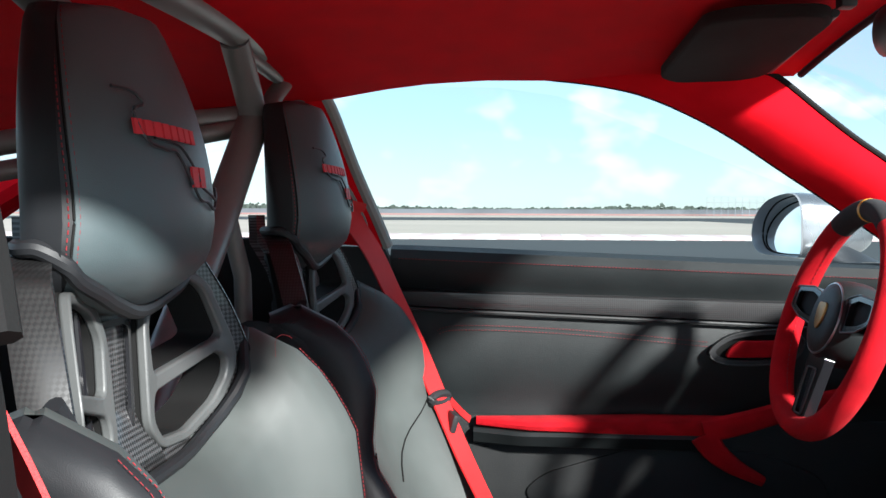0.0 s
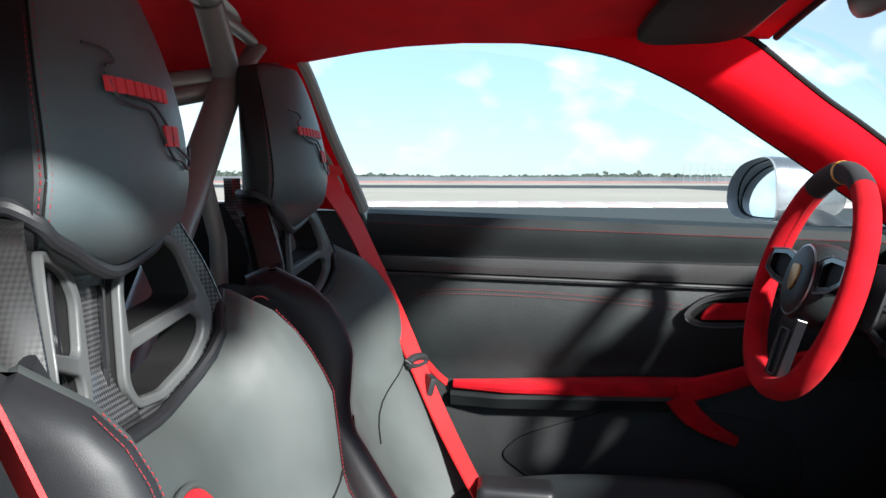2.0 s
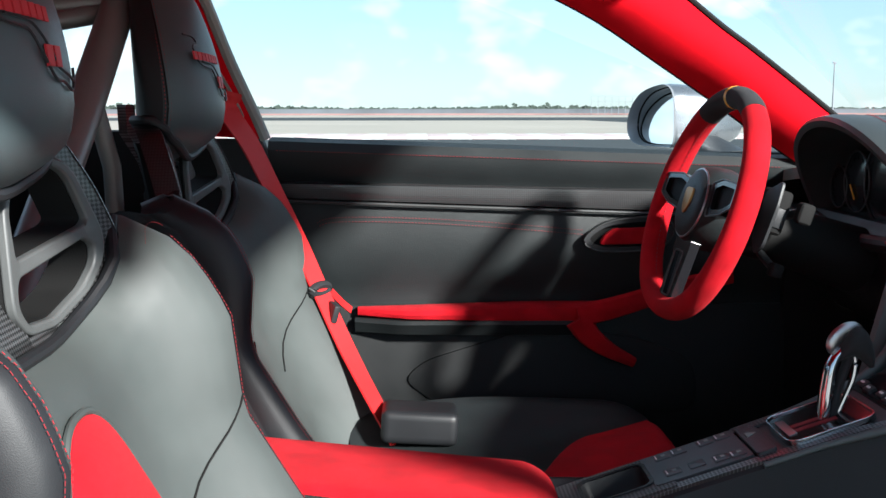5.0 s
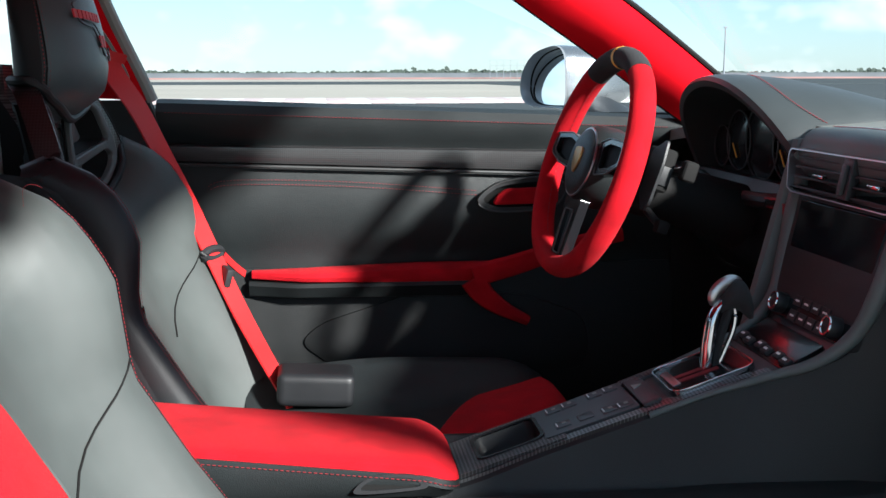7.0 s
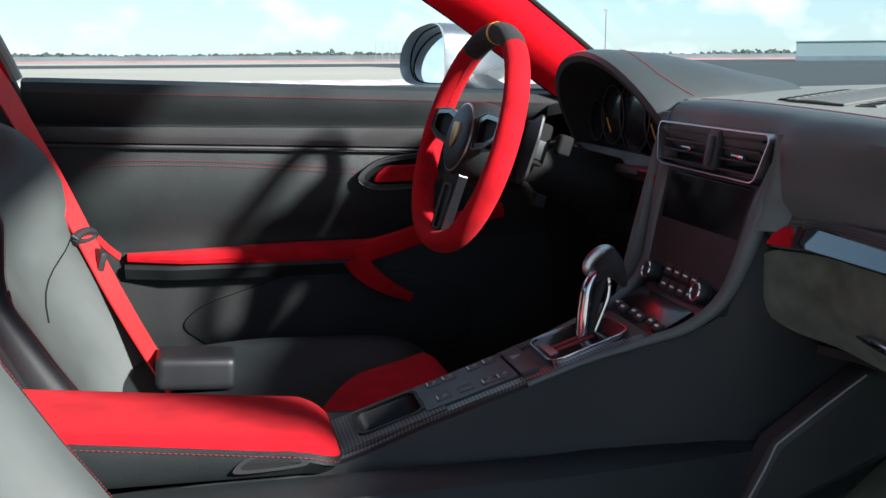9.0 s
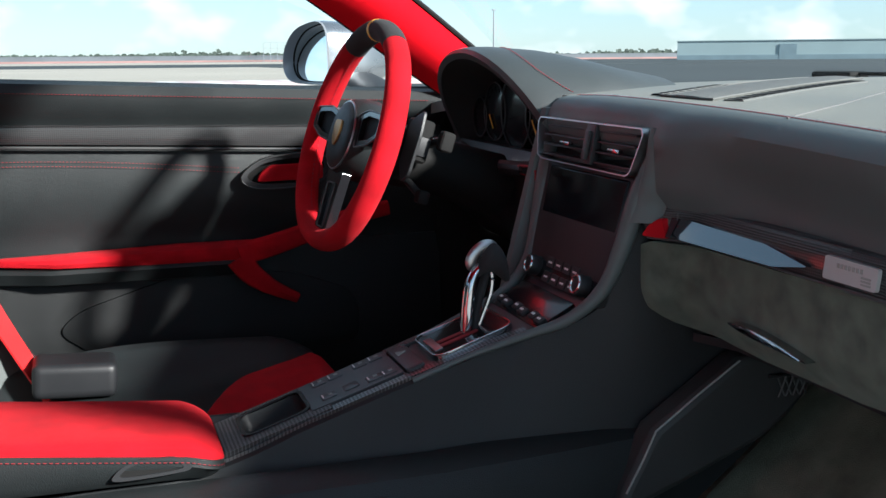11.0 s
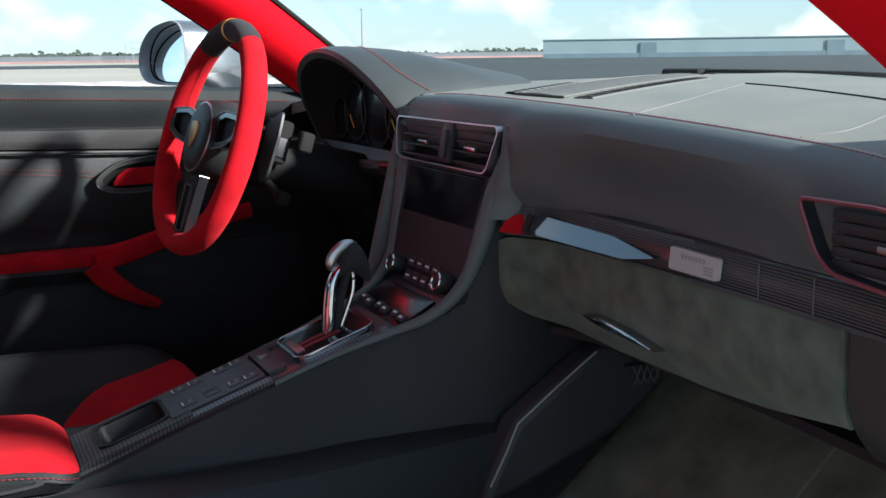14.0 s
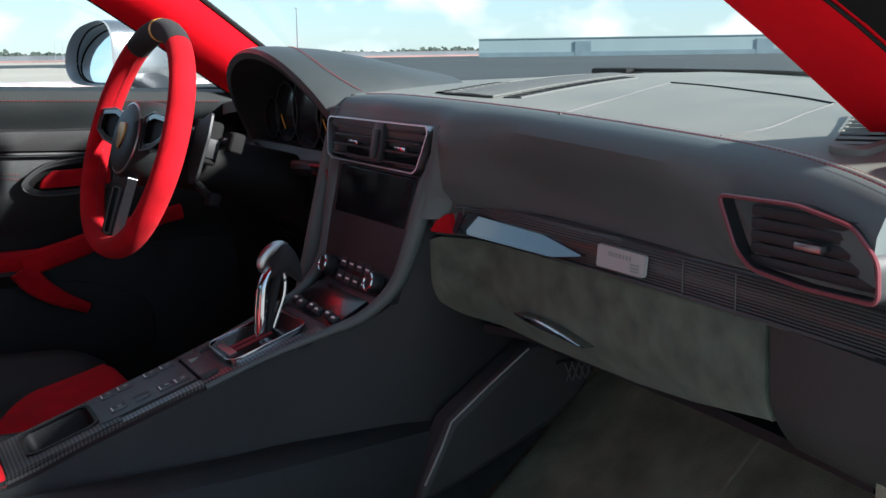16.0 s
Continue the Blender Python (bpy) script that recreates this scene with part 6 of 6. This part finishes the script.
def selector():
    e = thing("gear_selector", "polished metal gear selector lever with black leather grip", "gear lever")
    base = Vector((0.056, -0.006, console_z(0.056) - 0.005))

    def at(x, z, y=0.0):
        return base + Vector((x, y, z))
    front = spline([at(0, 0), at(0.001, 0.024), at(0.003, 0.050), at(0.007, 0.074), at(0.018, 0.092), at(0.033, 0.099)], 6)
    part("lever", tube_bm(front, lambda t: 0.0066 + 0.0026 * math.sin(math.pi * min(1, t * 1.25)) - 0.002 * t, 16, flat=1.25, up=(0, 1, 0)), CHROME, e, "polished metal lever")
    back = spline([at(0.014, 0.012), at(0.023, 0.034), at(0.032, 0.058), at(0.034, 0.078), at(0.030, 0.094)], 5)
    part("lever_strut", tube_bm(back, lambda t: 0.0030 + 0.0012 * t, 10), CHROME, e, "thin polished rear strut")
    part("lever_inset", tube_bm(spline([at(0.010, 0.010), at(0.014, 0.040), at(0.022, 0.070), at(0.028, 0.088)], 5), lambda t: 0.0065, 10, flat=0.8), BLACK_SUEDE, e, "black inset between the struts")
    rings = []
    for k in range(13):
        t = k / 12
        c = at(0.012 + 0.044 * t, 0.100 - 0.024 * (t - 0.42) ** 2 * 4 + 0.006 * t)
        r = 0.0175 * math.sqrt(max(0.02, 1 - abs(2 * t - 1) ** 2.6))
        rings.append([c + Vector((0.10 * r * math.sin(a), 0.95 * r * math.cos(a), r * 1.05 * math.sin(a))) for a in [2 * math.pi * q / 20 for q in range(20)]])
    part("grip", loft(rings), BLACK_SUEDE, e, "black leather grip")
    part("grip_cap", tube_bm(spline([at(0.005, 0.088), at(0.009, 0.104), at(0.022, 0.1155), at(0.040, 0.1175)], 5), lambda t: 0.0085 * math.sqrt(max(0.1, 1 - (2 * t - 1) ** 4)), 12, flat=0.6, up=(0, 1, 0)), SATIN, e, "satin metal cap")
    part("boot", cyl_bm(0.012, 0.014, base, (0.3, 0, 1), 20, r2=0.009), SATIN, e)


selector()


# ---- steering wheel and column ----
def steering():
    tilt = radians(18.0)
    C = Vector((0.003, 0.36, 0.815))
    skew = Matrix.Rotation(radians(4.5), 3, "Z")
    up, ax, lf = skew @ Vector((math.sin(tilt), 0, math.cos(tilt))), skew @ Vector((math.cos(tilt), 0, -math.sin(tilt))), skew @ Vector((0, 1, 0))

    def P(a, b, d=0.0):
        return C + lf * a + up * b + ax * d
    e = thing("steering_wheel", "red suede steering wheel with black top section", "steering wheel")
    R = 0.164

    def rim(a0, a1, n, r=0.0165):
        pts = []
        for k in range(n + 1):
            a = radians(a0 + (a1 - a0) * k / n)
            flat = 1 - 0.035 * max(0, -math.sin(a)) ** 6
            pts.append(P(R * math.cos(a), R * math.sin(a) * flat))
        return pts

    part("rim", tube_bm(rim(122, 418, 90), 0.0165, 18, flat=1.12, up=ax), RED_SUEDE, e, "red suede rim")
    part("rim_top", tube_bm(rim(58, 122, 30), 0.0168, 18, flat=1.12, up=ax), BLACK_SUEDE, e, "black suede rim top")
    part("centre_mark", tube_bm(rim(88.6, 91.4, 3), 0.0171, 18, flat=1.12, up=ax), YELLOW, e, "thin yellow centre mark")
    inner = []
    for k in range(120):
        a = radians(122 + 296 * k / 119)
        inner.append(P((R - 0.0172) * math.cos(a), (R - 0.0172) * math.sin(a), 0.001))
    part("rim_stitching", stitches_bm(inner, 0.004, 0.004, r=0.0008), RED_THREAD, e)
    # hub
    rings = []
    for d, r in ((-0.022, 0.010), (-0.0215, 0.034), (-0.018, 0.043), (-0.010, 0.049), (0.004, 0.053), (0.026, 0.055), (0.045, 0.052)):
        rings.append([P(1.14 * r * math.cos(a), 1.14 * r * math.sin(a), d + 0.002) for a in [2 * math.pi * q / 40 for q in range(40)]])
    part("hub", loft(rings), LEATHER_DOOR, e, "round black airbag cover")
    part("hub_ring", tube_bm([P(0.0515 * math.cos(a), 0.0515 * math.sin(a), -0.0125) for a in [2 * math.pi * q / 40 for q in range(40)]], 0.0018, 6, closed=True, up=ax), SATIN, e, "thin bright hub ring")
    shield = smooth_poly([(-0.014, 0.017), (0, 0.019), (0.014, 0.017), (0.0145, 0.0), (0.009, -0.013), (0, -0.020), (-0.009, -0.013), (-0.0145, 0.0)])
    part("badge", plate_bm(shield, lambda a, b, d: P(a, b + 0.002, d - 0.0225), 0.004, rim=0.001), EMBLEM, e, "small brass-coloured shield badge")

    # side spokes
    for s in (-1, 1):
        sp_o = [(0.046 * s, 0.034), (0.085 * s, 0.042), (0.150 * s, 0.038), (0.152 * s, 0.006), (0.110 * s, -0.008), (0.056 * s, -0.014)]
        io = round_corners([(0.062 * s, 0.028), (0.088 * s, 0.034), (0.140 * s, 0.031), (0.141 * s, 0.010), (0.108 * s, 0.000), (0.066 * s, -0.004)], 0.006)
        ob = part("spoke", ring_plate_bm(round_corners(sp_o, 0.006), io, lambda a, b, d: P(a, b, d - 0.012 + 0.006 * (1 - abs(a) / 0.15)), 0.016), GLOSS, e, "gloss black spoke")
        part("spoke_insert", plate_bm(io, lambda a, b, d: P(a, b, d - 0.004 + 0.006 * (1 - abs(a) / 0.15)), 0.004), RUBBER, ob)
        part("spoke_edge", tube_bm([P(a, b, -0.0125 + 0.006 * (1 - abs(a) / 0.15)) for a, b in round_corners(sp_o, 0.006)], 0.0013, 6, closed=True, up=ax), SEAT_FRAME, ob)
        part("shift_paddle", plate_bm(round_corners([(0.075 * s, 0.046), (0.118 * s, 0.064), (0.124 * s, 0.028), (0.120 * s, -0.030), (0.100 * s, -0.044), (0.075 * s, -0.016)], 0.008), lambda a, b, d: P(a, b, d + 0.058), 0.005), PLASTIC, e, "dark metal shift paddle", bevel=0.001)
    # bottom spoke
    bo = round_corners([(-0.034, -0.052), (0.034, -0.052), (0.026, -0.152), (-0.026, -0.152)], 0.005)
    bi = round_corners([(-0.018, -0.072), (0.018, -0.072), (0.014, -0.140), (-0.014, -0.140)], 0.005)
    ob = part("spoke", ring_plate_bm(bo, bi, lambda a, b, d: P(a, b, d - 0.006), 0.014), GLOSS, e, "gloss black forked lower spoke")
    part("spoke_insert", plate_bm(bi, lambda a, b, d: P(a, b, d), 0.005), CARBON_TRIM, ob)
    part("spoke_edge", tube_bm([P(a, b, -0.007) for a, b in bi], 0.0012, 6, closed=True, up=ax), SEAT_FRAME, ob)

    c = thing("steering_column", "black steering column with stalks", "steering column")
    # Shroud, pod and stalk tips are blackened to offset the sun on them
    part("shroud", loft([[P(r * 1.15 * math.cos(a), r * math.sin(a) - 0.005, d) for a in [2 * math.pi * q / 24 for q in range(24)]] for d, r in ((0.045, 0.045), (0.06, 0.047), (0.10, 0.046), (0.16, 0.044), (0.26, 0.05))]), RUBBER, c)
    part("collar", cyl_bm(0.050, 0.02, P(0, 0, 0.052), ax, 32, bevel=0.003), GLOSS, c)
    for s in (1,):
        st = part("stalk", tube_bm(spline([P(0.05 * s, 0.004, 0.085), P(0.095 * s, 0.016, 0.078), P(0.135 * s, 0.026, 0.072)], 5), lambda t: 0.007 + 0.003 * t, 12, flat=0.8), RUBBER, c)
        part("stalk_tip", box_bm((0.014, 0.022, 0.018), P(0.143 * s, 0.028, 0.071), Euler((0, 0, 0.2 * s)).to_matrix(), bevel=0.005), RUBBER, st, "black stalk tip")
    turn = Matrix((ax, lf, up)).transposed()
    pod = part("switch_pod", box_bm((0.030, 0.044, 0.064), P(-0.066, 0.022, 0.080), turn, bevel=0.008, seg=3), RUBBER, c, "black column switch pod")
    part("pod_key", box_bm((0.020, 0.004, 0.028), P(-0.0885, 0.014, 0.082), turn, bevel=0.0015), PLASTIC, pod)
    part("wiper_stalk", tube_bm([P(-0.05, 0.02, 0.100), P(-0.105, 0.032, 0.106)], 0.007, 10), PLASTIC, c)
    part("stalk_tip", box_bm((0.022, 0.018, 0.030), P(-0.108, 0.030, 0.107), turn, bevel=0.006, seg=3), RUBBER, c, "black stalk tip")
    part("lower_stalk", tube_bm([P(-0.04, -0.04, 0.095), P(-0.085, -0.054, 0.099)], 0.006, 10), PLASTIC, c)
    part("stalk_tip", box_bm((0.018, 0.020, 0.020), P(-0.095, -0.056, 0.100), turn, bevel=0.005), RUBBER, c, "black stalk tip")


steering()


# ---- sun visor, interior mirror ----
def visor():
    e = thing("sun_visor", "dark brown fabric sun visor folded against the headlining", "sun visor")
    ol = round_corners([(-0.228, 0.50), (-0.200, 0.528), (-0.10, 0.525), (-0.065, 0.50), (-0.04, 0.22), (-0.065, 0.17), (-0.165, 0.17), (-0.205, 0.20)], 0.03)
    part("panel", plate_bm(ol, lambda a, b, d: Vector((a, b, roof_z(a, b) - 0.030 + d)), 0.016, rim=0.005), VISOR, e)
    part("hinge", tube_bm([(-0.045, 0.20, roof_z(-0.045, 0.2) - 0.02), (-0.06, 0.50, roof_z(-0.06, 0.5) - 0.02)], 0.006, 8), PLASTIC, e)
    part("clip", box_bm((0.02, 0.03, 0.016), (-0.04, 0.17, roof_z(-0.04, 0.17) - 0.014), bevel=0.004), PLASTIC, e)


visor()


def rear_mirror():
    e = thing("interior_mirror", "black interior mirror under the windscreen header", "mirror", at=(-0.02, 0.0, 1.175))
    rings = []
    for k in range(9):
        t = k / 8
        s = math.sqrt(max(0.05, 1 - (2 * t - 1) ** 6))
        rings.append([(0.018 * math.cos(a) * s, -0.11 + 0.22 * t, 0.032 * math.sin(a) * s) for a in [2 * math.pi * q / 18 for q in range(18)]])
    part("casing", loft(rings), PLASTIC, e)
    part("stem", tube_bm([(0.01, 0, 0.02), (0.05, 0, 0.066)], 0.010, 10), PLASTIC, e)


rear_mirror()


# ---- footwell ----
kick = thing("footwell_trim", "dark padded tunnel trim with a luggage net in the passenger footwell", "trim", kind="structure")
part("kick_pad", loft([[Vector((x, y, z)) for x, z in ((0.334, 0.582), (0.43, 0.59), (0.438, 0.535), (0.41, 0.505), (0.374, 0.480), (0.33, 0.462), (0.28, 0.442), (0.229, 0.423), (0.18, 0.41), (0.19, 0.44), (0.226, 0.508))] for y in (-0.13, -0.172)]), FOOTWELL, kick, bevel=0.010)
part("kick_seam", tube_bm([(0.334, -0.1735, 0.581), (0.28, -0.1740, 0.546), (0.226, -0.1740, 0.508), (0.212, -0.1740, 0.478), (0.190, -0.1735, 0.437)], 0.0013, 6), SEAL, kick, "pale seam along the padded trim")
part("sill_cover", box_bm((1.55, 0.08, 0.12), (-0.1, -0.76, 0.30), bevel=0.02), PLASTIC, kick)


mat = thing("floor_mat", "olive-grey carpet mat in the passenger footwell", "floor mat")
part("carpet", slabbed([[(x, y, 0.226 + 0.88 * max(0, x - 0.12) ** 1.15) for y in (-0.70, -0.60, -0.45, -0.30, -0.10)] for x in [-0.02 + 0.045 * k for k in range(16)]], (0, 0, -0.01)), MAT, mat)
part("seam", tube_bm([(x, -0.40, 0.227 + 0.88 * max(0, x - 0.12) ** 1.15) for x in [-0.02 + 0.045 * k for k in range(16)]], 0.0022, 6), CARPET, mat, "raised seam across the mat")


def luggage_net():
    e = thing("luggage_net", "small black elastic net pocket in the passenger footwell", "net")
    c = Vector((0.400, -0.176, 0.545))
    for k in range(4):
        part("cord", tube_bm([c + Vector((-0.015 + 0.010 * k, 0, 0.012)), c + Vector((-0.005 + 0.010 * k, -0.002, -0.012))], 0.0011, 6), SEAT_FRAME, e)
        part("cord", tube_bm([c + Vector((-0.005 + 0.010 * k, -0.003, 0.012)), c + Vector((-0.015 + 0.010 * k, -0.004, -0.012))], 0.0011, 6), SEAT_FRAME, e)
    part("hem", tube_bm([c + Vector((-0.026, 0, 0.013)), c + Vector((0.034, 0, 0.013))], 0.0025, 8), PLASTIC, e)


luggage_net()
